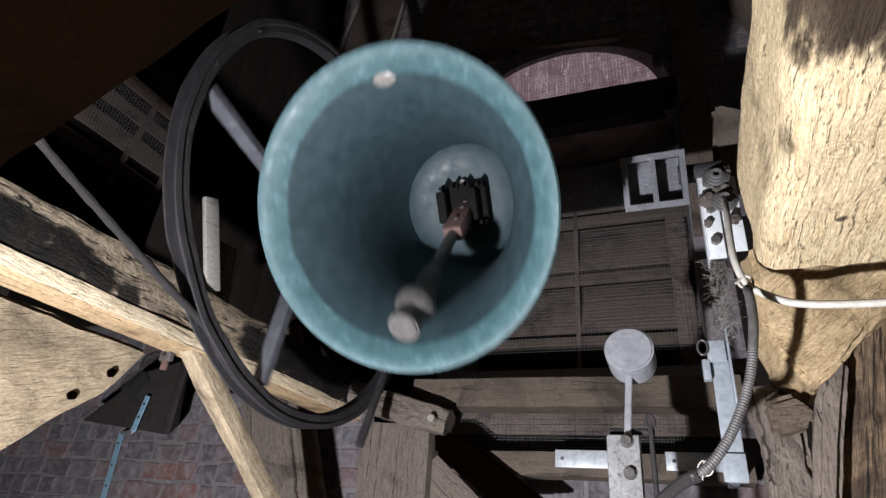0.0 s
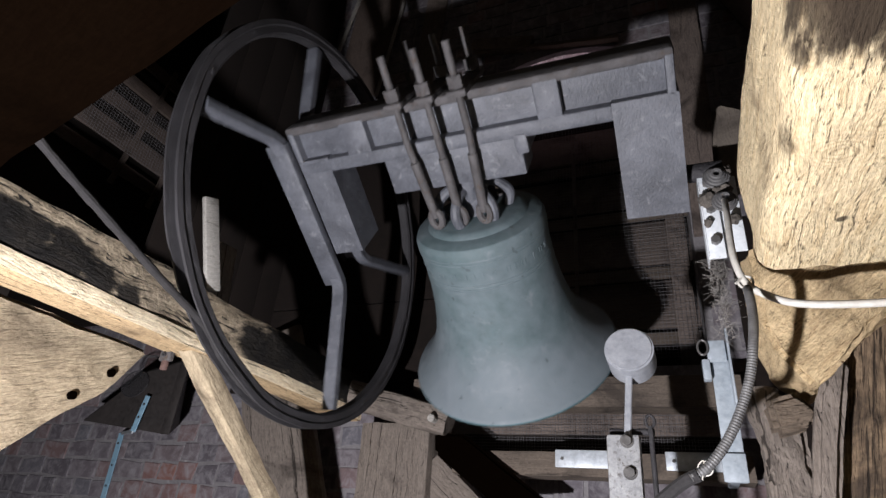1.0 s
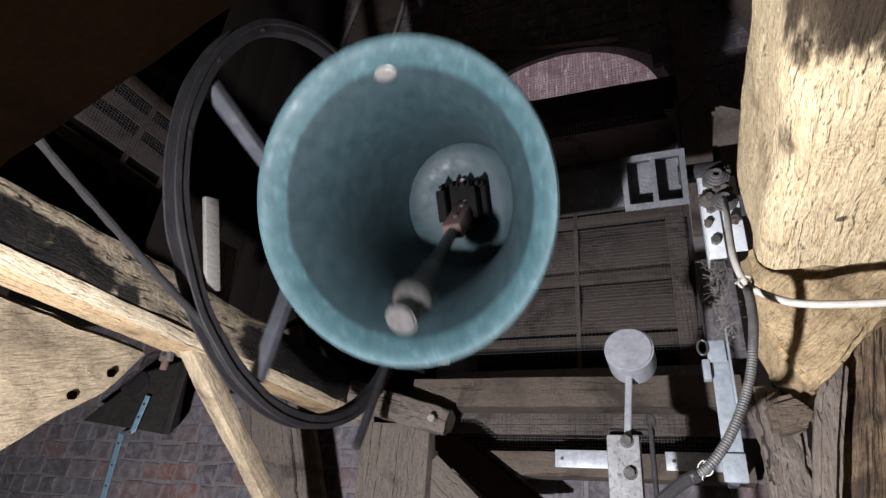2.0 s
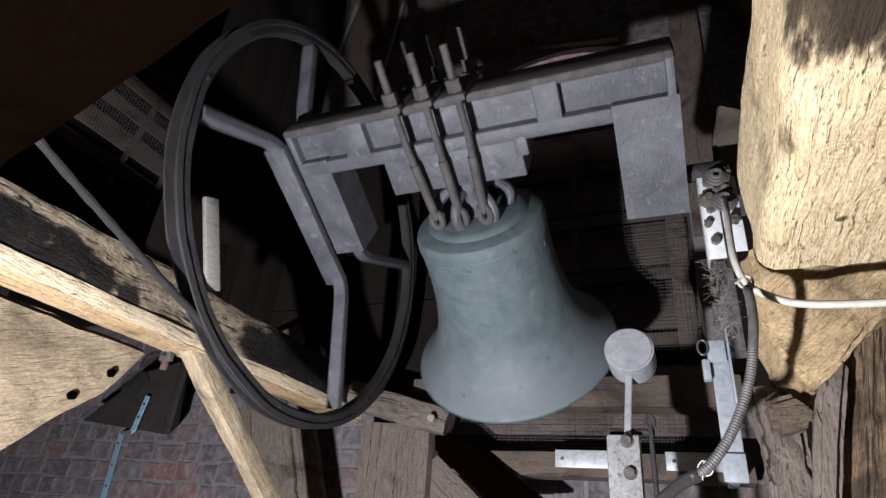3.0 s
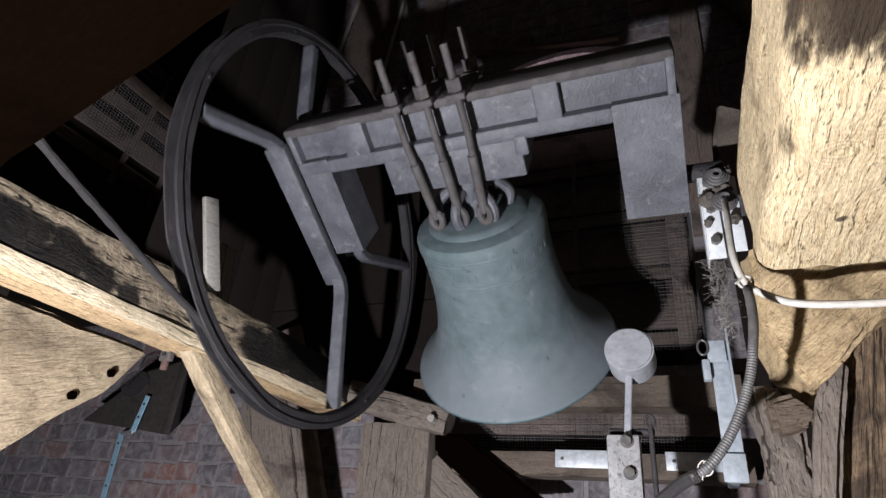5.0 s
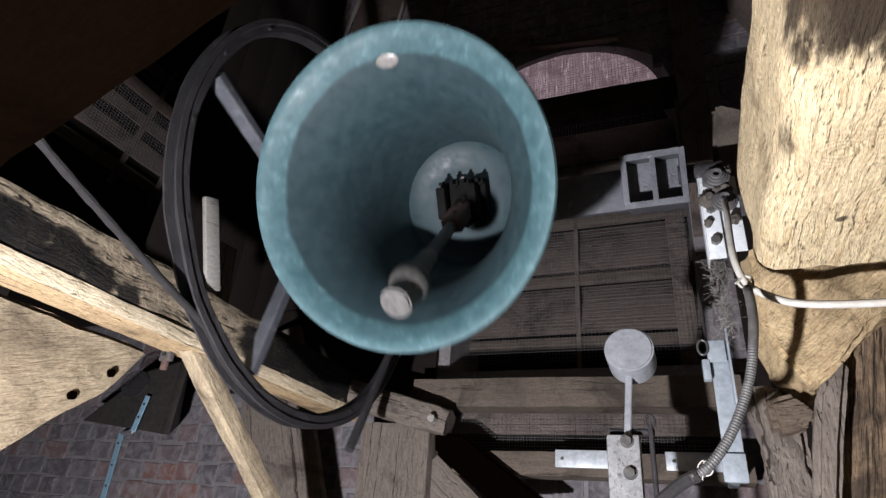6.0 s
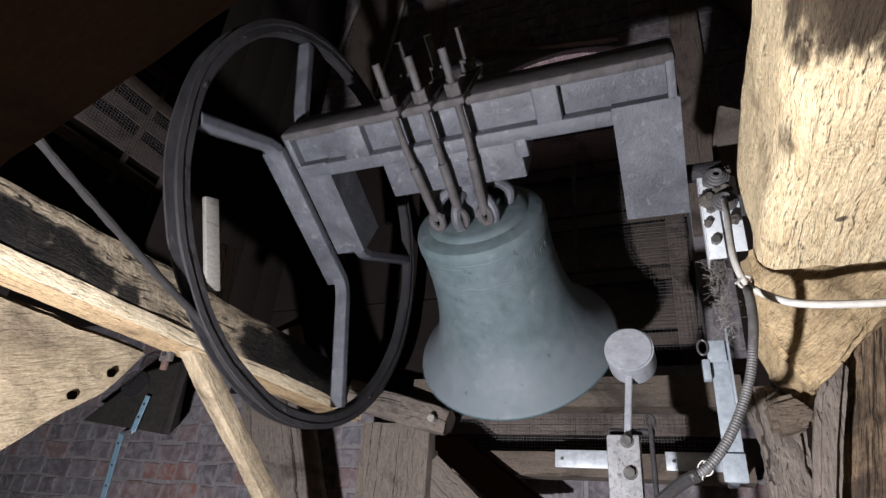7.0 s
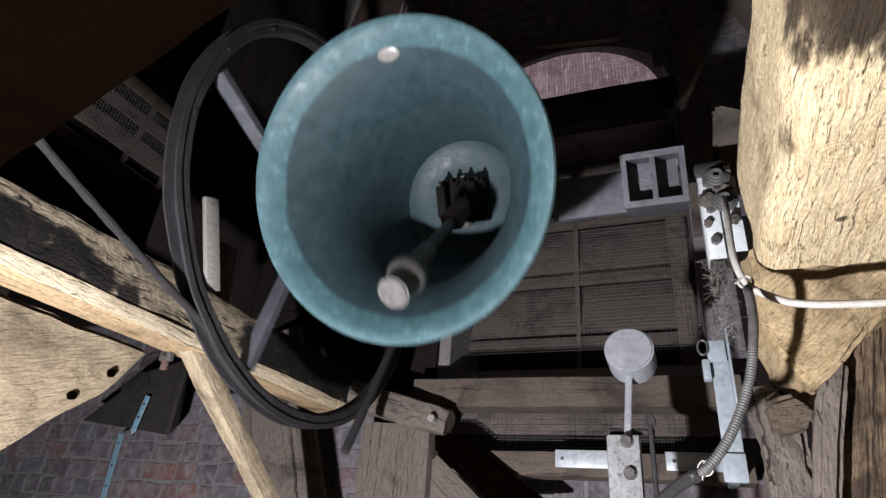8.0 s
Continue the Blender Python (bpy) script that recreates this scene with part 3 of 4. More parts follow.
def bell_body():
    prof = OUTER + INNER
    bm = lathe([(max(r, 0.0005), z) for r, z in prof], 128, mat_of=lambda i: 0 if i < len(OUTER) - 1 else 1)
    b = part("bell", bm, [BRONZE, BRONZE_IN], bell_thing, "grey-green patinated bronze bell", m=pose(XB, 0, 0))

    def radius(z):
        for (r0, z0), (r1, z1) in zip(OUTER, OUTER[1:]):
            if z1 <= z <= z0 and z0 != z1:
                return r0 + (r1 - r0) * (z0 - z) / (z0 - z1)
        return 0.4

    for z, h in ((-0.105, 0.006), (-0.118, 0.004), (-0.205, 0.004), (-0.215, 0.006), (-0.226, 0.004)):
        r = radius(z) - 0.002
        part("moulding_wire", lathe([(r + 0.0033 * math.cos(a), z + h * 0.7 * math.sin(a)) for a in np.linspace(-1.6, 1.6, 6)], 96), BRONZE, b)
    # worn raised lettering, too worn to read: small upright bars
    rng = random.Random(4)
    bm = bmesh.new()
    a = 0.0
    while a < 6.1:
        w = rng.uniform(0.012, 0.03)
        for k in range(rng.choice((1, 2, 2))):
            aa = a + k * w * 2.2
            m = Matrix.Rotation(aa, 4, "Z") @ Matrix.Translation((radius(-0.165) + 0.0005, 0, -0.165))
            box(-0.002, 0.0008, -0.0022, 0.0022, -0.011, 0.011, 0, bm, m)
        a += w * 5 + rng.choice((0.02, 0.03, 0.1))
    tagged(part("raised_lettering", bm, BRONZE, b, "worn raised band of lettering", smooth=False), kind="stuff")
    for s in (-1,):
        m = Matrix.Translation((0, s * 0.347, -0.641)) @ Matrix.Rotation(s * radians(44), 4, "X")
        bm = ball((0, 0, 0), 0.034, seg=20, squash=(1, 0.12, 0.62))
        bmesh.ops.transform(bm, matrix=m, verts=bm.verts)
        part("strike_mark", bm, STRUCK, b, "bare metal worn by the clapper")
    for k in range(6):
        a = k * math.pi / 3 + 0.26
        c, s = math.cos(a), math.sin(a)
        part("canon", tube(smooth_path([(0.12 * c, 0.12 * s, -0.035), (0.135 * c, 0.135 * s, 0.02), (0.10 * c, 0.10 * s, 0.065), (0.055 * c, 0.055 * s, 0.075), (0.03 * c, 0.03 * s, 0.02)], 4), 0.019, 10), IRON, b, "grey loop of the crown")
    part("crown_block", cyl((0, 0, -0.03), (0, 0, 0.118), 0.05, 0.06, 20), IRON, b)
    st = part("crown_staple", box(-0.075, 0.085, -0.075, 0.075, -0.128, -0.078, 0.008), HANGER_BLACK, b, "black clapper hanger under the crown")
    for x in (-0.062, 0.048):
        part("cheek", box(x - 0.016, x + 0.016, -0.055, 0.055, -0.185, -0.126, 0.006), HANGER_BLACK, st)
    for x, y in ((-0.06, -0.066), (-0.02, -0.068), (0.02, -0.068), (0.07, -0.062), (-0.065, 0.066), (0.07, 0.066)):
        part("stud", cyl((x, y, -0.178), (x, y, -0.127), 0.0065, seg=8), HANGER_BLACK, st)
        part("hexagon_nut", cyl((x, y, -0.145), (x, y, -0.127), 0.014, seg=6), HANGER_BLACK, st)
    for y in (-0.07, 0.07):
        part("staple_nut", cyl((0, y, -0.11), (0, y, -0.078), 0.022, seg=6), STEEL, b)


bell_body()

clapper = part("clapper", cyl((0, 0, -0.18), (0, 0, -0.57), 0.017, 0.025, 16), STEEL, bell_thing, "iron clapper on a red-brown wooden block", m=pose(XB + 0.01, 0, -0.10))
part("clapper_block", box(-0.032, 0.032, -0.026, 0.026, -0.225, 0.03, 0.006), RUST, clapper, "red-brown clapper block")
for z in (-0.03, -0.075, -0.16):
    part("block_bolt", cyl((0, -0.03, z), (0, 0.03, z), 0.008, seg=10), STEEL, clapper)
part("clapper_pin", cyl((-0.055, 0, 0), (0.055, 0, 0), 0.013, seg=16), STEEL, clapper)
part("clapper_ball", ball((0, 0, -0.615), 0.055, seg=32, squash=(1, 1, 1.12)), STEEL, clapper, "worn steel clapper ball")
part("clapper_collar", lathe([(0.020, -0.44), (0.029, -0.455), (0.034, -0.52), (0.033, -0.575)], 24), STEEL, clapper)
part("clapper_flight", cyl((0, 0, -0.64), (0, 0, -0.722), 0.036, 0.042, 28, bevel=0.006), STEEL, clapper, "short blunt end of the clapper")

XW, RW = -1.036, 0.798          # wheel's plane and outer radius
XS = -1.045                     # plane of the spokes


def wheel():
    prof = [(RW, XW - 0.026), (RW, XW - 0.019), (RW - 0.030, XW - 0.015), (RW - 0.030, XW + 0.015), (RW, XW + 0.019), (RW, XW + 0.026), (RW - 0.018, XW + 0.028), (RW - 0.024, XW + 0.023), (RW - 0.048, XW + 0.025), (RW - 0.056, XW + 0.018), (RW - 0.056, XW - 0.018), (RW - 0.048, XW - 0.025)]
    bm = lathe(prof, 128, axis="x", closed=True)
    for v in bm.verts:
        q = v.co * 11
        v.co.x += 0.0022 * noise.noise(q)
        v.co *= 1 + 0.0035 * noise.noise(q * 0.6 + Vector((5, 0, 0)))
    rim = part("wheel_rim", bm, IRON_DARK, bell_thing, "dark grooved iron wheel rim")
    for k in range(16):
        a = 2 * math.pi * k / 16
        c, s = math.cos(a), math.sin(a)
        part("rim_rivet", cyl((XW - 0.028, (RW - 0.035) * c, (RW - 0.035) * s), (XW + 0.028, (RW - 0.035) * c, (RW - 0.035) * s), 0.006, seg=8), IRON_DARK, rim)
    q = RW - 0.065

    def at(deg, r=q):
        return (XS + 0.008, r * math.cos(radians(deg)), r * math.sin(radians(deg)))

    for y, up_deg, low_deg in ((-0.10, 121, 231), (0.115, 57, 312)):
        arm = part("spoke", flat_bar(smooth_bend([at(up_deg), (XS + 0.02, y, 0.40), (XS + 0.025, y, -0.235), at(low_deg)]), 0.052, 0.036), IRON, bell_thing, "bent grey iron spoke bar")
        part("spoke_plate", box(XS - 0.035, XS + 0.05, y - 0.019, y + 0.019, -0.22, 0.39, 0.006), IRON, arm)


def smooth_bend(pts, cut=0.05):
    pts = [Vector(p) for p in pts]
    out = [pts[0]]
    for a, b, c in zip(pts, pts[1:], pts[2:]):
        out += [b + (a - b).normalized() * cut, b + ((a - b).normalized() + (c - b).normalized()) * cut * 0.25, b + (c - b).normalized() * cut]
    return out + [pts[-1]]


wheel()
part("stay_bar", tube([(-0.97, 0.50, 0.42), (-0.96, 0.66, 0.18), (-0.95, 0.87, -0.14)], 0.018, 10), IRON_DARK, bell_thing, "dark iron stay bar beside the wheel")

# ---- timber frame ----
hewn("frame_beam", (-1.302, -3.1, 2.085), (-1.302, 0.80, 2.106), 0.164, 0.172, OAK_DARK, "black-tarred oak frame beam with bare weathered patches", seed=1, rough=0.012, step=0.02)
soffit = hewn("beam_soffit", (-1.287, -3.1, 1.976), (-1.287, 0.79, 2.008), 0.146, 0.052, OAK_PALE, "pale packing strip below the frame beam, underside coloured darker", "board", seed=2, rough=0.007, round_=0.010, step=0.02)
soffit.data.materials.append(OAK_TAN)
# Faces turned down get a darker tan: shade put into the colour.
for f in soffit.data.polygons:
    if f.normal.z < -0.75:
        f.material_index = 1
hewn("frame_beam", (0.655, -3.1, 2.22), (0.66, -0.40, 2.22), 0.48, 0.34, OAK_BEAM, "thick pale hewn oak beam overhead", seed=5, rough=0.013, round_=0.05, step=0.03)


def slab(name, poly, d0, d1, mat, label, category, seed, rough=0.012, axis="x", tilt=-22, cell=0.06):
    """A timber cut to an outline and d0 to d1 thick along axis, with uneven hewn faces. Outline: (y, z) for x, (x, z) for y."""
    bm = bmesh.new()

    def at(d, u, w):
        return Vector((d, u, w)) if axis == "x" else Vector((u, d, w))

    o = at(0, *poly[0])
    face = bm.faces.new([bm.verts.new(at(d0, u, w)) for u, w in poly])
    ext = bmesh.ops.extrude_face_region(bm, geom=[face])["geom"]
    bmesh.ops.translate(bm, verts=[v for v in ext if isinstance(v, bmesh.types.BMVert)], vec=at(d1 - d0, 0, 0))
    bmesh.ops.bevel(bm, geom=bm.edges[:], offset=0.014, segments=2, affect="EDGES")
    bmesh.ops.triangulate(bm, faces=bm.faces)
    for _ in range(5):
        long = [e for e in bm.edges if e.calc_length() > cell]
        if long:
            bmesh.ops.subdivide_edges(bm, edges=long, cuts=1)
            bmesh.ops.triangulate(bm, faces=[f for f in bm.faces if len(f.verts) > 3])
    bmesh.ops.recalc_face_normals(bm, faces=bm.faces)
    bm.normal_update()
    for v in bm.verts:
        q = Vector((v.co.x, v.co.y + seed, v.co.z)) * 8
        v.co += v.normal * rough * (noise.noise(q) + 0.5 * noise.noise(q * 3))
    m = Matrix.Translation(o) @ pose(0, 0, 0, 0, 0, 90 if axis == "x" else 0) @ pose(0, 0, 0, 0, tilt, 0)
    bmesh.ops.transform(bm, matrix=m.inverted(), verts=bm.verts)
    return solo(name, bm, mat, label, category, m)


def pegged_brace():
    ob = slab("frame_brace", [(-1.7, 2.012), (-0.196, 2.022), (-0.328, 1.83), (-0.593, 1.605), (-1.088, 1.236), (-1.7, 0.848)], -1.61, -1.55, OAK_BRACE, "pale weathered oak brace with two peg holes", "brace", 7)
    inv = ob.matrix_basis.inverted()
    for y, z in ((-0.439, 1.8), (-0.333, 1.901)):
        # Black plug stands in for the shade inside the hole.
        bm = cyl((-1.58, y, z), (-1.5355, y, z), 0.0138, seg=16)
        bmesh.ops.transform(bm, matrix=inv, verts=bm.verts)
        part("peg_hole", bm, BLACKED_OUT, ob, "black plug standing in for a shaded peg hole")


pegged_brace()
hewn("raking_stave", (-1.26, -0.30, 2.0), (-1.23, 0.80, 1.14), 0.07, 0.075, OAK_BRACE, "thin pale stave raking down from the frame beam", "brace", seed=9, rough=0.008)
hewn("wide_board", (-1.92, 0.86, 2.45), (-1.36, 0.86, 1.0), 0.05, 0.42, OAK_GREY, "wide grey oak board raking down behind the stave", "board", up=(1, 0, 0.35), seed=10, rough=0.006)
hewn("frame_post", (-1.06, 0.97, 0.0), (-1.06, 0.97, 1.99), 0.37, 0.22, OAK_GREY, "grey oak post of the bell frame with long splits", "post", up=(0, -1, 0), seed=11)
hewn("post_cap", (-1.42, 0.70, 2.14), (-0.76, 0.80, 1.965), 0.15, 0.12, OAK_GREY, "short worn oak cap piece across the post", "beam", seed=12, rough=0.02, round_=0.03, step=0.025)
solo("peg", cyl((-0.80, 0.75, 1.975), (-0.795, 0.67, 1.970), 0.017, seg=8, bevel=0.003), GREYWOOD, "pale wooden peg driven through the cap piece", "peg")
hewn("frame_brace", (-0.90, 0.96, 1.79), (-0.36, 0.96, 1.35), 0.10, 0.17, OAK_GREY, "slanting oak brace beside the post", "brace", seed=13)
hewn("cross_rail", (-0.98, 0.92, 2.13), (0.46, 0.92, 2.115), 0.14, 0.135, BATTEN, "sawn timber rail across the louvred opening", "rail", seed=14, rough=0.004, round_=0.008)
# Black slab put in for the dark diagonal band, partly a cast shadow.
slab("raking_strut", [(-0.829, 1.937), (-0.686, 1.928), (-0.598, 1.869), (-0.461, 1.77), (-0.262, 1.635), (-0.493, 1.616), (-0.687, 1.753), (-0.82, 1.843)], 0.80, 0.835, BLACKED_OUT, "black strut standing in partly for a shadow before the lower rail", "brace", 16, 0.004, "y", 38)
hewn("cross_rail", (-0.75, 0.92, 1.82), (0.46, 0.92, 1.82), 0.14, 0.10, BATTEN, "lower sawn rail carrying galvanised plates", "rail", seed=15, rough=0.004, round_=0.008)
slab("knee_brace", [(0.44, 2.25), (0.435, 2.02), (0.455, 1.95), (0.525, 1.862), (0.58, 1.905), (0.66, 2.0), (0.74, 2.05), (0.95, 2.12), (0.95, 2.25)], -0.16, 0.06, OAK_KNEE, "lumpy pale oak knee under the beam", "brace", 17, 0.024, "y", -40, 0.035)
slab("split_post", [(0.41, 1.90), (0.535, 1.90), (0.52, 1.75), (0.535, 1.6), (0.49, 1.2), (0.46, 0.0), (0.36, 0.0), (0.385, 1.5), (0.42, 1.7)], 0.02, 0.14, OAK_GREY, "split grey oak post with a ragged bark edge", "post", 18, 0.03, "y", 90, 0.04)
slab("bark_stub", [(0.425, 1.86), (0.50, 1.875), (0.545, 1.83), (0.53, 1.79), (0.44, 1.775)], -0.06, 0.03, OAK_STUB, "broken oak stub at the foot of the knee", "offcut", 23, 0.018, "y", 0, 0.03)
slab("facing_board", [(0.597, 1.944), (0.560, 1.904), (0.527, 1.853), (0.512, 1.807), (0.478, 1.627), (0.416, 1.295), (0.464, 1.302), (0.532, 1.629), (0.576, 1.813), (0.604, 1.919)], -0.155, -0.112, OAK_GREY, "smooth grey upright board against the tarred post", "board", 24, 0.004, "y", 90, 0.01)
hewn("frame_post", (0.36, 0.02, 0.0), (0.765, 0.02, 2.02), 0.30, 0.24, OAK_STAIN, "leaning tarred oak post with peeling dark coating", "post", up=(0, -1, 0), seed=19)
# Black colour keeps the beam looking unlit though the lamp reaches it.
hewn("near_beam", (-2.31, -1.05, 2.04), (0.14, -1.65, 2.04), 0.36, 0.18, BLACKED_OUT, "beam close overhead, coloured black as if unlit", seed=20)
# Black boards and sheets added to stand in for unlit depth and brick.
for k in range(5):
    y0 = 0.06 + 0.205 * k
    solo("partition_board", box(-2.14, -2.11, y0, y0 + 0.20, 2.5, 6.9, 0.004), OAK_BLACK, "black boards added for the unlit dark behind the wheel", "board", group="boards of the partition")
solo("wall_boarding", box(-4.9, -2.12, 1.02, 1.05, 4.22, 6.9, 0.004), OAK_BLACK, "black sheet added for the unlit masonry high up", "boarding", kind="structure", smooth=False)
solo("wall_boarding", box(-4.9, -0.96, 1.055, 1.08, 2.72, 4.21, 0.004), OAK_BLACK, "black sheet added where the masonry is unlit", "boarding", kind="structure", smooth=False)
solo("wall_boarding", box(-2.3, -0.96, 1.055, 1.08, 2.2, 2.71, 0.004), OAK_BLACK, "black sheet added for the unlit dark beside the opening", "boarding", kind="structure", smooth=False)
solo("wall_boarding", box(0.52, 1.85, 1.04, 1.07, 0.0, 3.0, 0.004), OAK_BLACK, "black sheet added where the masonry is unlit", "boarding", kind="structure", smooth=False)

# ---- louvred opening ----
hewn("transom", (JL - 0.05, 1.14, 4.0), (JR + 0.05, 1.14, 3.96), 0.12, 0.15, DARK_BROWN, "dark transom under the arch", "rail", seed=30, rough=0.003, round_=0.008)


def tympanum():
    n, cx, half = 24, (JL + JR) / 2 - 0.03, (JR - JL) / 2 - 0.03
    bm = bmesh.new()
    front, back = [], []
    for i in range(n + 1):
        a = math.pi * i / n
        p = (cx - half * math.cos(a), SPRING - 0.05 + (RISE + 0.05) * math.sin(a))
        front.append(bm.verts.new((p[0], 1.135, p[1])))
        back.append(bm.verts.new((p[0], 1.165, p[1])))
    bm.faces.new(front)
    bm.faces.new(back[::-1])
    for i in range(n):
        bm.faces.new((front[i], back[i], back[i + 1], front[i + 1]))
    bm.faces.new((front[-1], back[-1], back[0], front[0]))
    # Glowing panel added for brightness; no source behind it is known.
    solo("arch_infill", bm, PINK, "rosy arch panel with an added glow behind netting", "backdrop", kind="structure", smooth=False)


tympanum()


def louvres():
    lv = thing("louvre_screen", "dusty brown louvre boards across the opening", "louvre", pose(0, 0, 0))
    mid, half = (JL + JR) / 2, (JR - JL) / 2
    rng = random.Random(8)
    for k in range(4):
        z = 2.585 + 0.385 * k
        tilt = -17 + rng.uniform(-1.5, 1.5)
        for x0, x1 in ((-half - 0.03, 0.0), (0.004, half + 0.03)):
            m = pose(mid, 1.455, z + 0.15, tilt + rng.uniform(-0.6, 0.6), rng.uniform(-0.4, 0.4), 0)
            part("slat", box(x0, x1, -0.009, 0.009, -0.145, 0.185, 0.003), DEAL, lv, m=m)
        part("ledge", box(JL - 0.02, JR + 0.02, 1.405, 1.425, z - 0.085, z - 0.012, 0.004), BATTEN, lv, "paler ledge strip at the foot of a louvre board", m=pose(0, 0, 0, 0, rng.uniform(-0.5, 0.2), 0))
    for x, w in ((0.30, 0.05), (-0.262, 0.012)):
        part("batten", box(x - w, x + w, 1.392, 1.404, SILL, 3.95, 0.003), DEAL, lv)
    # Black sheet closes the opening so the louvre gaps stay dark.
    solo("backing", box(JL, JR, 1.56, 1.60, SILL, 4.5, 0), OAK_BLACK, "black sheet closing the opening behind the louvres", "wall panel", kind="structure", smooth=False)


louvres()


def netting(name, x0, x1, z0, z1, y, pitch, r, label):
    bm = bmesh.new()
    rng = random.Random(3)
    for i in range(int((x1 - x0) / pitch) + 1):
        x = x0 + i * pitch + rng.uniform(-0.002, 0.002)
        cyl((x, y, z0), (x + rng.uniform(-0.006, 0.006), y + rng.uniform(-0.006, 0.006), z1), r, seg=4, bm=bm)
    for i in range(int((z1 - z0) / pitch) + 1):
        z = z0 + i * pitch
        cyl((x0, y, z), (x1, y + rng.uniform(-0.006, 0.006), z + rng.uniform(-0.006, 0.006)), r, seg=4, bm=bm)
    solo(name, bm, WIRE, label, "netting", kind="stuff", smooth=False)


netting("wire_netting", JL, JR, SILL + 0.1, 4.44, 1.30, 0.019, 0.0010, "fine wire netting stretched over the louvres")
netting("wire_netting", JL, JR, SPRING + 0.02, SPRING + RISE, 1.118, 0.02, 0.0011, "fine wire netting over the arch")
netting("wire_netting", -0.80, 0.40, 1.86, 2.08, 1.0, 0.0135, 0.0009, "wire netting between the two rails")
# Black board for the dark lower part behind the netting.
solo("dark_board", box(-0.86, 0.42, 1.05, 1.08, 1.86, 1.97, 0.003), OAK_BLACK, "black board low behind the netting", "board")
solo("plank", box(-0.86, 0.42, 1.05, 1.08, 1.974, 2.09, 0.003), DEAL, "brown plank behind the netting", "board")

# ---- clock hammer and its fixings ----
ham = thing("clock_hammer", "grey clock hammer with a round head on a steel rod", "hammer", pose(0, 0, 0))
part("head", cyl((0.095, 0.14, 2.07), (0.097, 0.25, 2.055), 0.0755, seg=48, bevel=0.006), GREYPAINT, ham)
part("shaft", flat_bar([(0.088, 0.185, 2.0), (0.080, 0.175, 1.90), (0.072, 0.165, 1.79)], 0.021, 0.014, bevel=0.003), GREYPAINT, ham)
part("pivot_pin", cyl((0.02, 0.18, 1.822), (0.15, 0.18, 1.822), 0.010), IRON_DARK, ham)
brk = thing("hammer_bracket", "galvanised hammer bracket with hexagon bolts", "bracket", pose(0, 0, 0))
part("channel", box(0.013, 0.108, 0.14, 0.20, 0.0, 1.808, 0.008), PITTED, brk)
for x, z in ((0.072, 1.788), (0.076, 1.70)):
    bl = part("bolt", cyl((x, 0.141, z), (x, 0.124, z), 0.0145, seg=6), STEEL, brk)
    part("washer", cyl((x, 0.141, z), (x, 0.137, z), 0.020, seg=20), STEEL, bl)
rod = thing("pull_rod", "thin dark pull rod with an eye", "rod", pose(0, 0, 0))
part("shank", cyl((0.141, 0.14, 1.83), (0.155, 0.14, 0.0), 0.0075), IRON_DARK, rod)
part("eye", tube(smooth_path([(0.141 + 0.012 * math.sin(a), 0.14, 1.845 + 0.018 * math.cos(a)) for a in np.linspace(0, 6.2, 9)], 3), 0.0045, 8), IRON_DARK, rod)

# galvanised plates on the lower rail
for x0, x1 in ((-0.285, -0.02), (0.15, 0.36)):
    pl = thing("fixing_plate", "short galvanised plate screwed to the lower rail", "plate", pose(0, 0, 0), group="plates on the lower rail")
    part("plate", box(x0, x1, 0.838, 0.848, 1.805, 1.875, 0.002), GALV, pl)
    for x in (x0 + 0.03, x1 - 0.03):
        part("screw", cyl((x, 0.838, 1.84), (x, 0.833, 1.84), 0.007, seg=8), STEEL, pl)

# upright steel channel with clevis
ch = thing("steel_upright", "blue-grey primed steel upright with a clevis", "bracket", pose(0, 0, 0))
part("web", box(0.338, 0.398, 0.40, 0.408, 1.715, 2.17, 0.003), PRIMED, ch)
part("lip", box(0.392, 0.40, 0.355, 0.40, 1.95, 2.20, 0.003), PRIMED, ch)
part("foot_plate", box(0.33, 0.40, 0.385, 0.395, 1.715, 1.80, 0.003), PRIMED, ch)
part("arm", box(0.36, 0.395, 0.405, 0.85, 1.75, 1.79, 0.003), PRIMED, ch)
part("clevis", box(0.31, 0.335, 0.37, 0.41, 2.03, 2.10, 0.005), PRIMED, ch)
part("clevis_plate", box(0.33, 0.388, 0.375, 0.385, 2.09, 2.165, 0.003), PRIMED, ch)
part("ring", tube(smooth_path([(0.318 + 0.016 * math.sin(a), 0.37, 2.14 + 0.026 * math.cos(a)) for a in np.linspace(0, 6.2, 10)], 3), 0.004, 8), STEEL, ch)

# bearing bracket beside the pale beam
bb = thing("bearing_bracket", "bright galvanised bearing plate with dusty greasy fittings", "bracket", pose(0, 0, 0))
part("plate", box(0.352, 0.402, -0.01, 0.0, 2.285, 2.58, 0.003), ZINC, bb)
part("flange", box(0.352, 0.358, -0.01, 0.06, 2.285, 2.58, 0.002), ZINC, bb)
for z in (2.545, 2.45, 2.34):
    part("bolt", cyl((0.378, -0.011, z), (0.378, -0.028, z), 0.014, seg=6), STEEL, bb)
for c, r in (((0.405, -0.04, 2.545), 0.034), ((0.415, -0.06, 2.445), 0.030)):
    bm = bmesh.new()
    for k in range(4):
        tube(smooth_path([(c[0] + r * (1 - 0.2 * k) * math.cos(a), c[1] - 0.008 * k, c[2] + r * (1 - 0.2 * k) * math.sin(a)) for a in np.linspace(0, 6.28, 13)], 2), 0.006, 6, bm)
    part("gland", bm, CONDUIT, bb, "coiled metal cable gland")
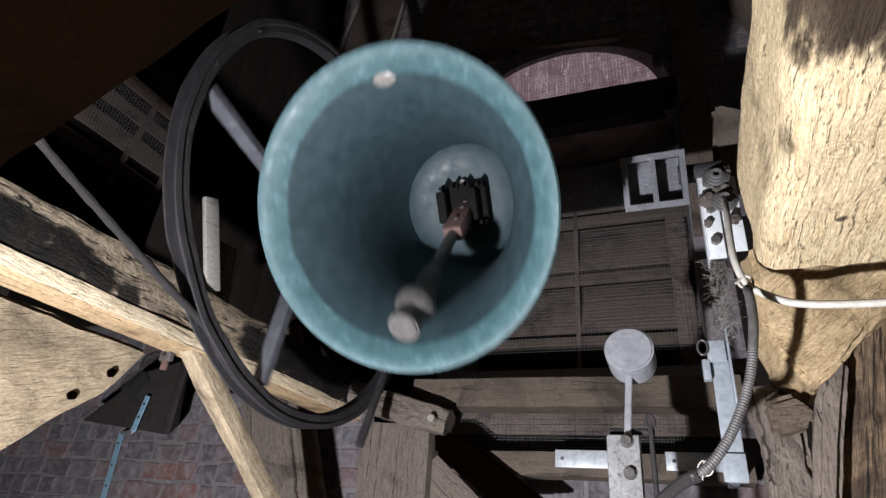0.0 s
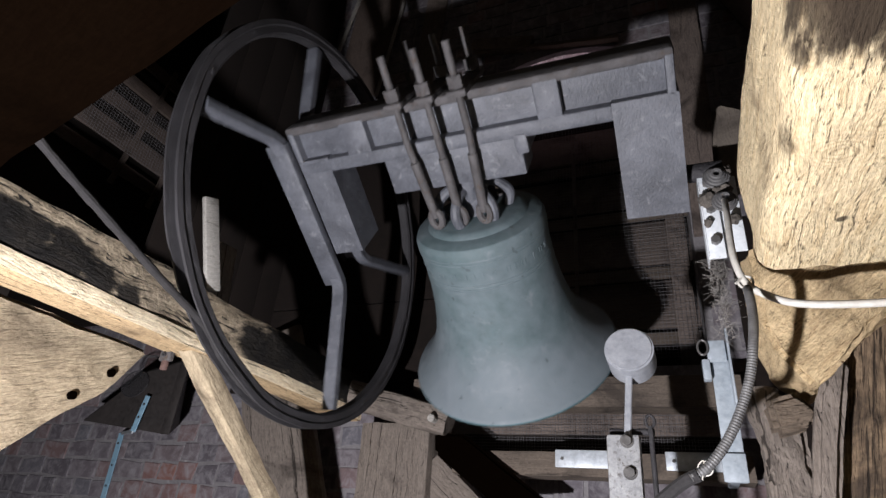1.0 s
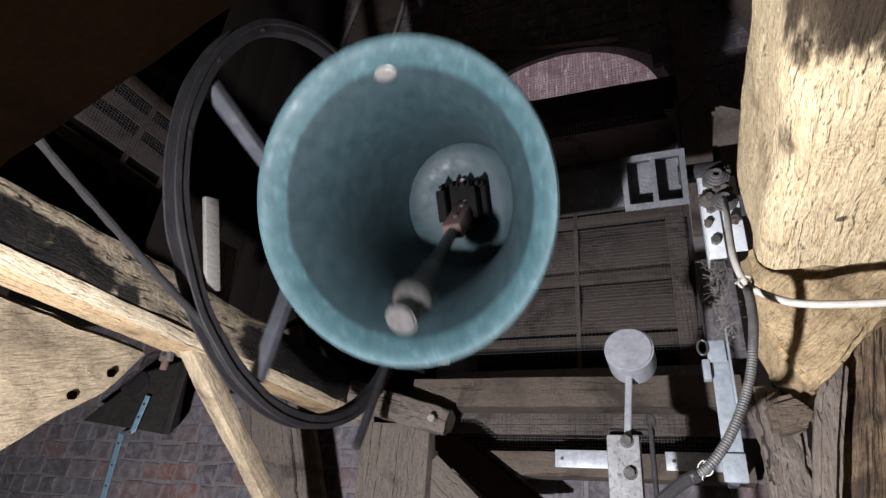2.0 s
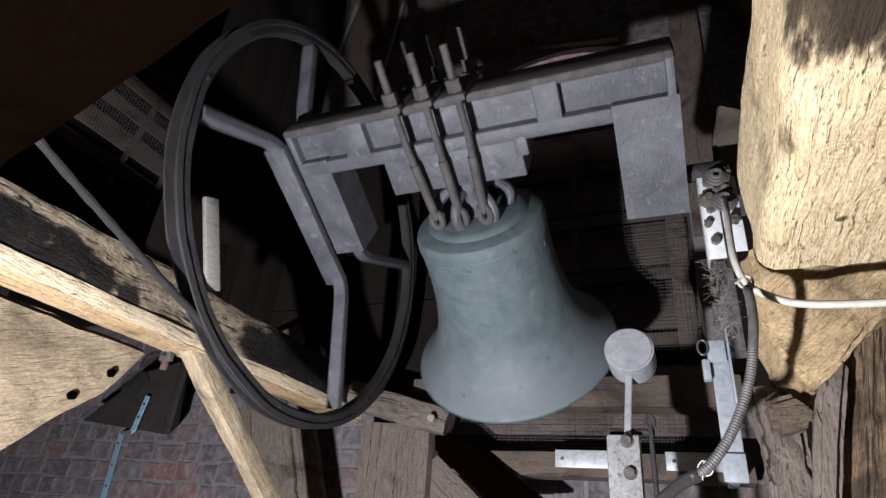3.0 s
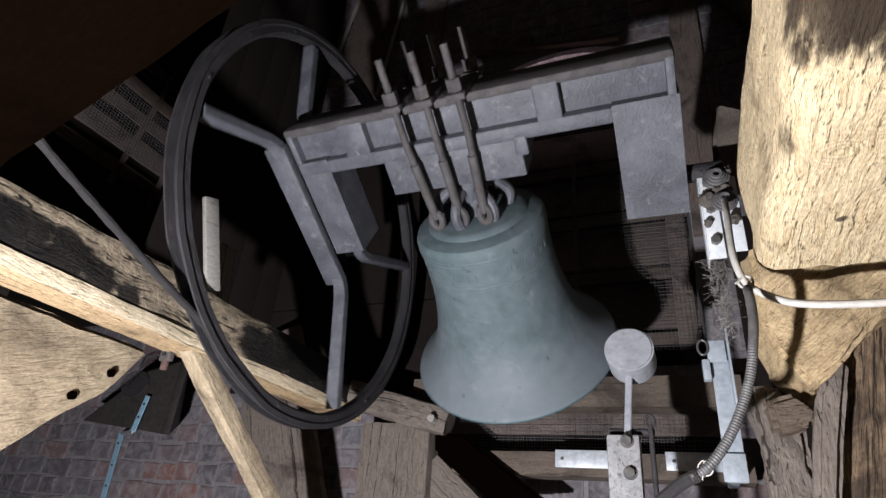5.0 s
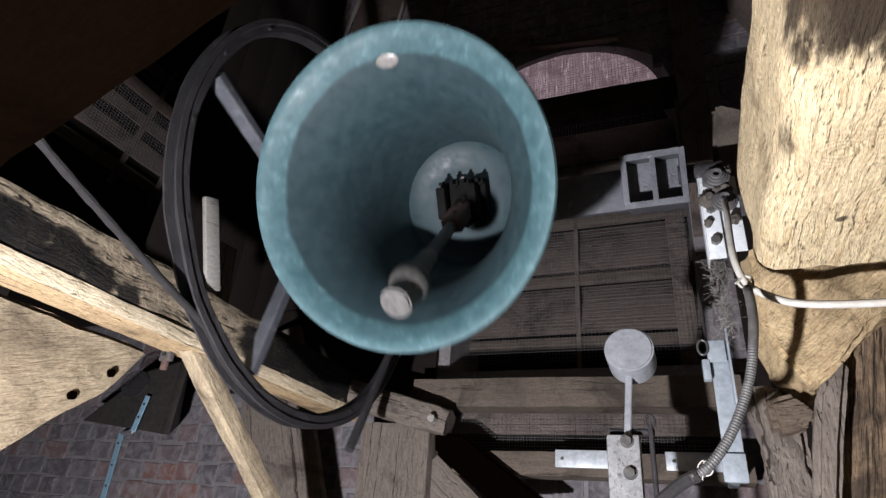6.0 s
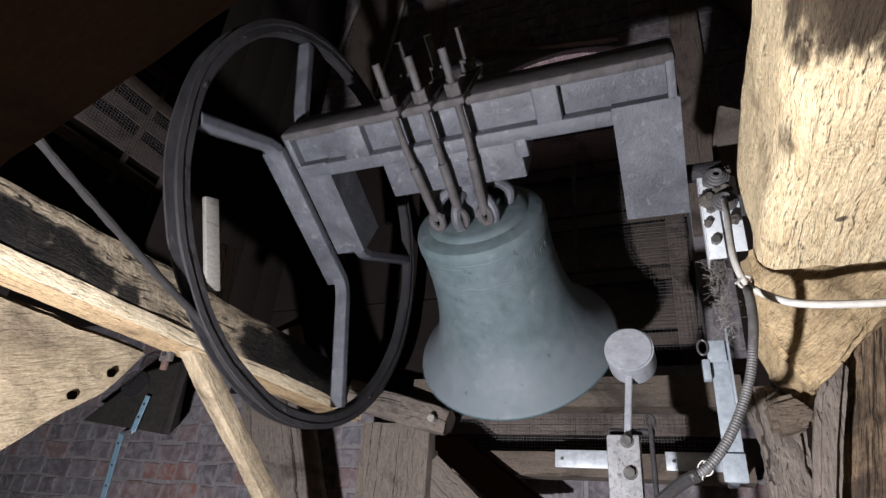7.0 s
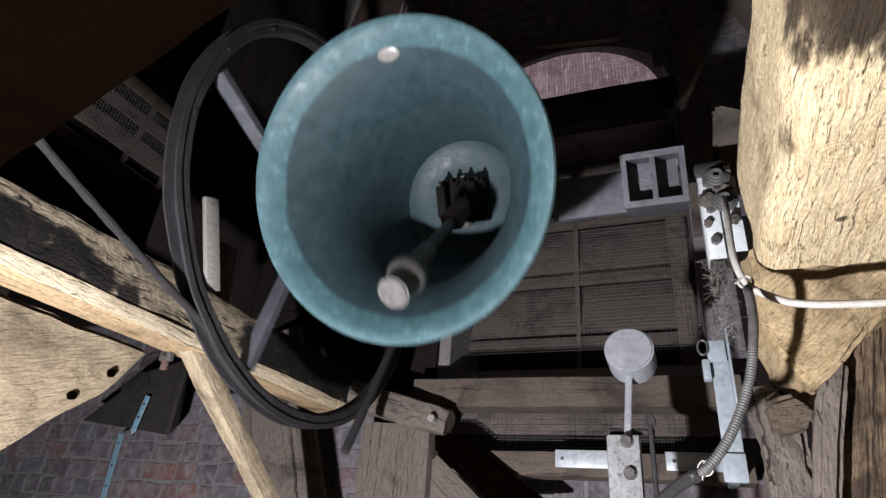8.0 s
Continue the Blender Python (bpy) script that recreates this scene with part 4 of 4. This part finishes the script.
part("side_plate", box(0.404, 0.462, 0.006, 0.014, 2.31, 2.575, 0.003), ZINC, bb)
for c, r in (((0.375, -0.03, 2.475), 0.026), ((0.40, -0.03, 2.495), 0.022), ((0.425, -0.035, 2.50), 0.02), ((0.435, -0.03, 2.57), 0.018), ((0.39, -0.02, 2.515), 0.016), ((0.366, -0.02, 2.40), 0.012), ((0.432, -0.03, 2.40), 0.016)):
    bm = ball(c, r, seg=20)
    for v in bm.verts:
        v.co += (v.co - Vector(c)) * (0.5 * noise.noise(v.co * 70) + 0.25 * noise.noise(v.co * 180))
    part("grease_clod", bm, CLOD, bb, "dusty clod of old grease")

# cables
cab = smooth_path([(0.412, -0.09, 2.43), (0.402, -0.18, 2.33), (0.392, -0.25, 2.17), (0.408, -0.26, 2.09), (0.445, -0.28, 2.045), (0.50, -0.30, 2.012), (0.60, -0.32, 1.995), (0.72, -0.33, 1.992), (0.9, -0.34, 2.0)], 6)
solo("power_cable", tube(cab, 0.0088, 12), CABLE, "off-white electric cable slung under the beam", "cable")
rib = smooth_path([(0.405, -0.290, 2.060), (0.402, -0.330, 2.034), (0.399, -0.360, 1.971), (0.389, -0.385, 1.906), (0.371, -0.385, 1.826), (0.342, -0.385, 1.753), (0.307, -0.385, 1.691), (0.268, -0.385, 1.645), (0.236, -0.385, 1.625)], 14)
steps = np.cumsum([0.0] + [(q - p).length for p, q in zip(rib, rib[1:])])
rib = [Vector([float(np.interp(d, steps, [p[k] for p in rib])) for k in range(3)]) for d in np.arange(0, steps[-1], 0.003)]
solo("flexible_conduit", tube(rib, 0.0094, 12, wobble=lambda i: 1.0 + 0.11 * (i % 2)), CONDUIT, "ribbed grey flexible conduit", "conduit")
solo("black_cable", tube(smooth_path([(0.252, -0.385, 1.632), (0.216, -0.375, 1.614), (0.162, -0.365, 1.569), (0.096, -0.355, 1.490)], 6), 0.0131, 10), ROPE, "thick black cable below the conduit", "cable")
solo("cable_tie", tube(smooth_path([(0.408 + 0.016 * math.sin(a), -0.262, 2.09 + 0.016 * math.cos(a)) for a in np.linspace(0, 6.2, 9)] + [(0.385, -0.27, 2.085)], 3), 0.003, 6), CABLE, "white cable tie round the electric cable", "cable tie")
solo("cable_tie", tube(smooth_path([(0.265 + 0.0135 * math.sin(a), -0.385, 1.644 + 0.0135 * math.cos(a)) for a in np.linspace(0, 6.2, 9)] + [(0.257, -0.392, 1.622)], 3), 0.0014, 6), CABLE, "white cable tie round the conduit", "cable tie")


def debris():
    rng = random.Random(12)
    bm = bmesh.new()
    for k in range(260):
        z = rng.uniform(2.06, 2.30)
        p = Vector((0.375 + rng.gauss(0, 0.010), 0.02 + rng.uniform(-0.03, 0.03), z))
        d = Vector((rng.gauss(0, 0.5), rng.gauss(0, 0.4), rng.gauss(0, 1))).normalized() * rng.uniform(0.012, 0.05)
        bend = Vector((rng.gauss(0, 0.01), rng.gauss(0, 0.01), rng.gauss(0, 0.008)))
        tube([p, p + d * 0.5 + bend, p + d], rng.uniform(0.0004, 0.0008), 4, bm)
    solo("nest_straw", bm, FIBRE, "grey straw and cobweb caught behind the bracket", "debris", kind="stuff")


debris()

# ---- bell rope on the wheel ----
R2 = RW - 0.02
rp = [(XW, -1.35, 2.31), (XW, -1.06, 2.188), (XW, -0.86, 2.115), (XW, -0.66, 2.045)]
rp += [(XW, R2 * math.cos(a), 2.6 + R2 * math.sin(a)) for a in np.linspace(radians(232), radians(300), 9)]
solo("bell_rope", tube(smooth_path(rp, 8), 0.0115, 10, wobble=lambda i: 1 + 0.1 * math.sin(i * 2.1)), ROPE, "dark bell rope leading into the wheel groove", "rope")

# rusty tie under the frame beam
tie = thing("rusty_tie", "small brown rusty iron tie under the frame beam", "bracket", pose(0, 0, 0))
part("plate", box(-1.372, -1.325, -0.312, -0.292, 1.945, 1.995, 0.004), IRON_GRIMY, tie)
part("toe", box(-1.360, -1.336, -0.309, -0.295, 1.915, 1.95, 0.004), RUST, tie)
part("nail", cyl((-1.348, -0.312, 1.965), (-1.348, -0.319, 1.965), 0.007, seg=10), IRON_DARK, tie)

# ---- left side: hood, strap, slats ----
hood = thing("sheet_metal_hood", "black sheet-metal hood fixed to the brick", "hood", pose(0, 0, 0))
bm = bmesh.new()
pts = [(-3.0, 1.96), (-2.30, 1.885), (-2.34, 2.30), (-2.62, 2.24)]
f = [bm.verts.new((x, 0.70, z)) for x, z in pts]
b = [bm.verts.new((x - (0.36 if x > -2.5 else 0.1), 1.09, z + 0.12)) for x, z in pts]
bm.faces.new(f)
bm.faces.new(b[::-1])
for k in range(4):
    bm.faces.new((f[k], b[k], b[(k + 1) % 4], f[(k + 1) % 4]))
bmesh.ops.bevel(bm, geom=bm.edges[:], offset=0.010, segments=1, affect="EDGES")
part("shell", bm, BLACKSHEET, hood, smooth=False)
bm = tube([(-2.66 + 0.10 * math.cos(a), 0.688, 2.165 + 0.075 * math.sin(a)) for a in np.linspace(0, 6.2832, 25)], 0.0025, 6)
for k in range(-8, 9):
    c, d = 0.10 * math.sqrt(1 - (k / 9) ** 2), 0.075 * math.sqrt(1 - (k / 9) ** 2)
    cyl((-2.66 - c, 0.689, 2.165 + 0.075 * k / 9), (-2.66 + c, 0.689, 2.165 + 0.075 * k / 9), 0.0013, seg=4, bm=bm)
    cyl((-2.66 + 0.10 * k / 9, 0.689, 2.165 - d), (-2.66 + 0.10 * k / 9, 0.689, 2.165 + d), 0.0013, seg=4, bm=bm)
part("vent_mesh", bm, IRON_DARK, hood, "oval wire vent in the hood")
part("seam", box(-2.36, -2.30, 0.69, 0.70, 1.89, 2.29, 0.002), BLACKSHEET, hood)
strap = thing("steel_strap", "blue-grey perforated steel strap with a step", "strap", pose(0, 0, 0))
part("upper_strip", flat_bar([(-2.495, 0.66, 2.085), (-2.525, 0.66, 1.895)], 0.034, 0.006, across=(0.98, 0, -0.2), bevel=0.001), BLUESTEEL, strap)
part("step", flat_bar([(-2.525, 0.66, 1.895), (-3.113, 1.085, 1.962)], 0.02, 0.008, across=(0, 0, 1), bevel=0.001), GALV, strap)
part("lower_strip", flat_bar([(-3.113, 1.083, 1.962), (-3.072, 1.083, 1.153)], 0.042, 0.006, across=(0.99, 0, -0.05), bevel=0.001), BLUESTEEL, strap)
# Dark raised discs stand in for the unlit punched holes.
for x, y, z in ((-2.502, 0.656, 2.04), (-2.512, 0.656, 1.97), (-3.110, 1.079, 1.90), (-3.104, 1.079, 1.77), (-3.098, 1.079, 1.65)):
    part("hole", cyl((x, y, z), (x, y - 0.0025, z), 0.007, seg=10), BLACKSHEET, strap)

for k, (z, h) in enumerate(((3.324, 0.08), (3.509, 0.13), (3.707, 0.085), (3.896, 0.09), (4.099, 0.09))):
    hewn("partition_slat", (-2.75, -1.0, z - 0.03), (-2.75, 0.9, z + 0.03), 0.02, h, BROWN, "dusty brown slat of a partition behind the wheel", "slat", seed=40 + k, rough=0.006, round_=0.004, group="slats behind the wheel")
for y in (0.14, 0.42):
    hewn("cross_lath", (-2.725, y, 3.20), (-2.725, y + 0.14, 4.18), 0.014, 0.035, BROWN, "thin brown lath crossing the slats", "lath", up=(0, 1, 0), seed=70, rough=0.004, round_=0.003, group="laths behind the wheel")
# Black sheet put where the space behind the slats lies in shade.
solo("partition_backing", box(-2.83, -2.80, -1.2, 0.95, 2.55, 6.9, 0.004), OAK_BLACK, "black sheet added for the dark behind the slats", "boarding", kind="structure", smooth=False)
bm = bmesh.new()
for k in range(70):
    cyl((-2.71, -0.5 + 0.02 * k, 3.42), (-2.71, -0.495 + 0.02 * k, 3.80), 0.0011, seg=4, bm=bm)
for k in range(20):
    cyl((-2.71, -0.5, 3.42 + 0.02 * k), (-2.71, 0.88, 3.425 + 0.02 * k), 0.0011, seg=4, bm=bm)
solo("wire_netting", bm, WIRE, "sagging wire netting over the partition slats", "netting", kind="stuff", smooth=False)
# Pale sliver stands in for the lit part of a board here.
solo("offcut", box(-0.024, 0.034, -0.010, 0.010, -0.09, 0.245, 0.003), GREYWOOD, "pale sliver on the frame beam standing in for a lit patch", "board", pose(-1.25, -0.325, 2.28, 0, -20, 84))
hewn("stanchion", (-1.45, -0.06, 2.18), (-1.45, -0.10, 2.50), 0.05, 0.13, OAK_GREY, "short grey timber upright on the frame beam", "post", seed=47, up=(0, 1, 0))

# ---- upper timbers ----
slab("raking_board", [(-1.983, 4.77), (-1.617, 4.35), (-1.463, 5.72), (-1.94, 5.9)], 1.045, 1.085, BROWN, "wide brown raking board high on the wall", "board", 50, 0.003, "y", 82)
hewn("edge_lath", (-1.612, 1.035, 4.36), (-1.458, 1.035, 5.72), 0.02, 0.022, GREYWOOD, "thin pale lath along the raking board", "lath", seed=57, rough=0.002, round_=0.003)
hewn("edge_lath", (-2.06, 1.035, 4.80), (-1.90, 1.035, 5.75), 0.02, 0.028, GREYWOOD, "thin pale lath along the raking board", "lath", seed=58, rough=0.002, round_=0.003)
hewn("raking_board", (-1.20, 1.07, 5.6), (-1.27, 1.07, 4.2), 0.03, 0.17, DEAL, "narrow dark raking board high on the wall", "board", up=(1, 0, 0), seed=51, rough=0.003, round_=0.006)
hewn("wall_board", (0.49, 1.07, 5.0), (0.455, 1.07, 2.95), 0.04, 0.16, DEAL, "brown upright board beside the opening", "board", up=(1, 0, 0), seed=52, rough=0.003, round_=0.006)
hewn("lath", (-0.86, 1.07, 4.58), (0.10, 1.07, 4.425), 0.04, 0.03, BATTEN, "pale lath over the arch", "lath", seed=53, rough=0.003, round_=0.004)
hewn("wedge_board", (-0.89, 1.07, 4.66), (-0.46, 1.07, 4.55), 0.06, 0.11, DEAL, "short grey board over the arch", "board", seed=54, rough=0.006, round_=0.01)
hewn("upper_beam", (0.58, 0.95, 5.15), (1.13, 1.0, 3.5), 0.22, 0.16, DEAL, "dark grey raking beam in the corner", "beam", seed=55, up=(1, 0, 0))
slab("block", [(0.441, 2.943), (0.475, 2.955), (0.56, 2.90), (0.55, 2.60), (0.41, 2.60)], 0.10, 0.18, GREYBLOCK, "grey-brown sawn timber block behind the bearing plate", "block", 56, 0.005, "y", 84, 0.04)


# ---- brickwork ----
def brickwork():
    rng = random.Random(21)
    shared = {}
    course, n = 0.112, 0

    def put(x, z, w):
        nonlocal n
        near = -4.0 < x < -1.2 and 1.30 < z < 2.7 and n < 300
        y = WY - 0.001 + rng.uniform(-0.0015, 0.0015)
        if near:
            ruddy = -2.95 < x < -2.42 and 1.5 < z < 1.86
            key = (round(w, 3), rng.randrange(6), ruddy)
            if key not in shared:
                bm = box(-w / 2, w / 2, -0.004, 0.05, -0.050, 0.050, 0)
                for v in bm.verts:
                    v.co += Vector((rng.uniform(-0.010, 0.010), rng.uniform(-0.0015, 0.0015), rng.uniform(-0.009, 0.009)))
                bmesh.ops.bevel(bm, geom=[e for e in bm.edges if all(v.co.y < 0 for v in e.verts)], offset=0.006, segments=1, affect="EDGES")
                shared[key] = finish(bm, "brick", BRICK_RED if ruddy else BRICK, False)
            ob = new("brick", shared[key])
            ob.parent = wall_north
            ob.matrix_basis = pose(x, y, z + rng.uniform(-0.006, 0.006), rng.uniform(-0.7, 0.7), rng.uniform(-2.2, 2.2), rng.uniform(-0.7, 0.7))
            n += 1
        else:
            quads.append((x, y, z, w))

    quads = []
    row = 0
    z = 1.30
    while z < 5.9:
        x = -4.8 + (0.11 if row % 2 else 0)
        while x < 1.2:
            w = rng.choice((0.12, 0.145, 0.22, 0.24)) if row % 3 else rng.choice((0.115, 0.13, 0.15))
            x0, x1 = x, x + w
            cx = (JL + JR) / 2
            top = SPRING + RISE * math.sqrt(max(0, 1 - ((min(max((x0 + x1) / 2, JL), JR) - cx) / ((JR - JL) / 2)) ** 2))
            hole = x1 > JL and x0 < JR and SILL - 0.05 < z < top + 0.06
            if not hole:
                put((x0 + x1) / 2, z, w)
            x += w + 0.011
        z += course
        row += 1
    verts, faces = [], []
    for x, y, z, w in quads:
        i = len(verts)
        for dy, s in ((-0.006, 0.94), (0.03, 1.0)):
            for sx, sz in ((-1, -1), (1, -1), (1, 1), (-1, 1)):
                verts.append((x + sx * w / 2 * s + rng.uniform(-0.003, 0.003), y + dy, z + sz * 0.050 * s + rng.uniform(-0.002, 0.002)))
        faces += [(i, i + 1, i + 2, i + 3)] + [(i + k, i + 4 + k, i + 4 + (k + 1) % 4, i + (k + 1) % 4) for k in range(4)]
    me = bpy.data.meshes.new("brickwork")
    me.from_pydata(verts, [], faces)
    me.materials.append(BRICK)
    ob = new("brickwork", me)
    ob.parent = wall_north
    ob["kind"] = "stuff"


brickwork()


# ---- what moves ----
def motions():
    """The bell swings about its pivots; the clapper falls from lip to lip."""
    period, start, swing = 1.979, 0.19, 67.7
    # small angle corrections that fit the swing to the camera's view
    knots = (0.0, 0.5, 1.0, 1.5, 2.2, 3.0, 3.5, 4.0, 4.5, 5.2, 6.0, 6.5, 7.0, 7.5, 8.0)
    view_fit = (0.6, 0.0, -1.0, 0.5, 0.0, -1.7, -0.2, 0.4, 0.9, 0.3, 0.3, 1.2, -0.8, 0.4, 0.9)

    def theta(t):
        a = 2 * math.pi * (t - start) / period
        return swing * math.cos(a) - 2.0 * math.cos(3 * a) + float(np.interp(t, knots, view_fit))

    def phi(t):
        u = ((t - start) / period) % 1.0
        stops = [(-0.14, 24), (0.20, 24), (0.36, -24), (0.70, -24), (0.86, 24), (1.2, 24)]
        for (a, p), (b, q) in zip(stops, stops[1:]):
            if a <= u <= b:
                return p + (q - p) * (u - a) / (b - a)
        return 24

    times = [k / 15 for k in range(121)]
    walk(bell_thing, [(t, pose(*PIVOT, -theta(t), 0, 0)) for t in times])
    walk(clapper, [(t, pose(XB + 0.01, 0, -0.10, phi(t), 0, 0)) for t in times])


motions()
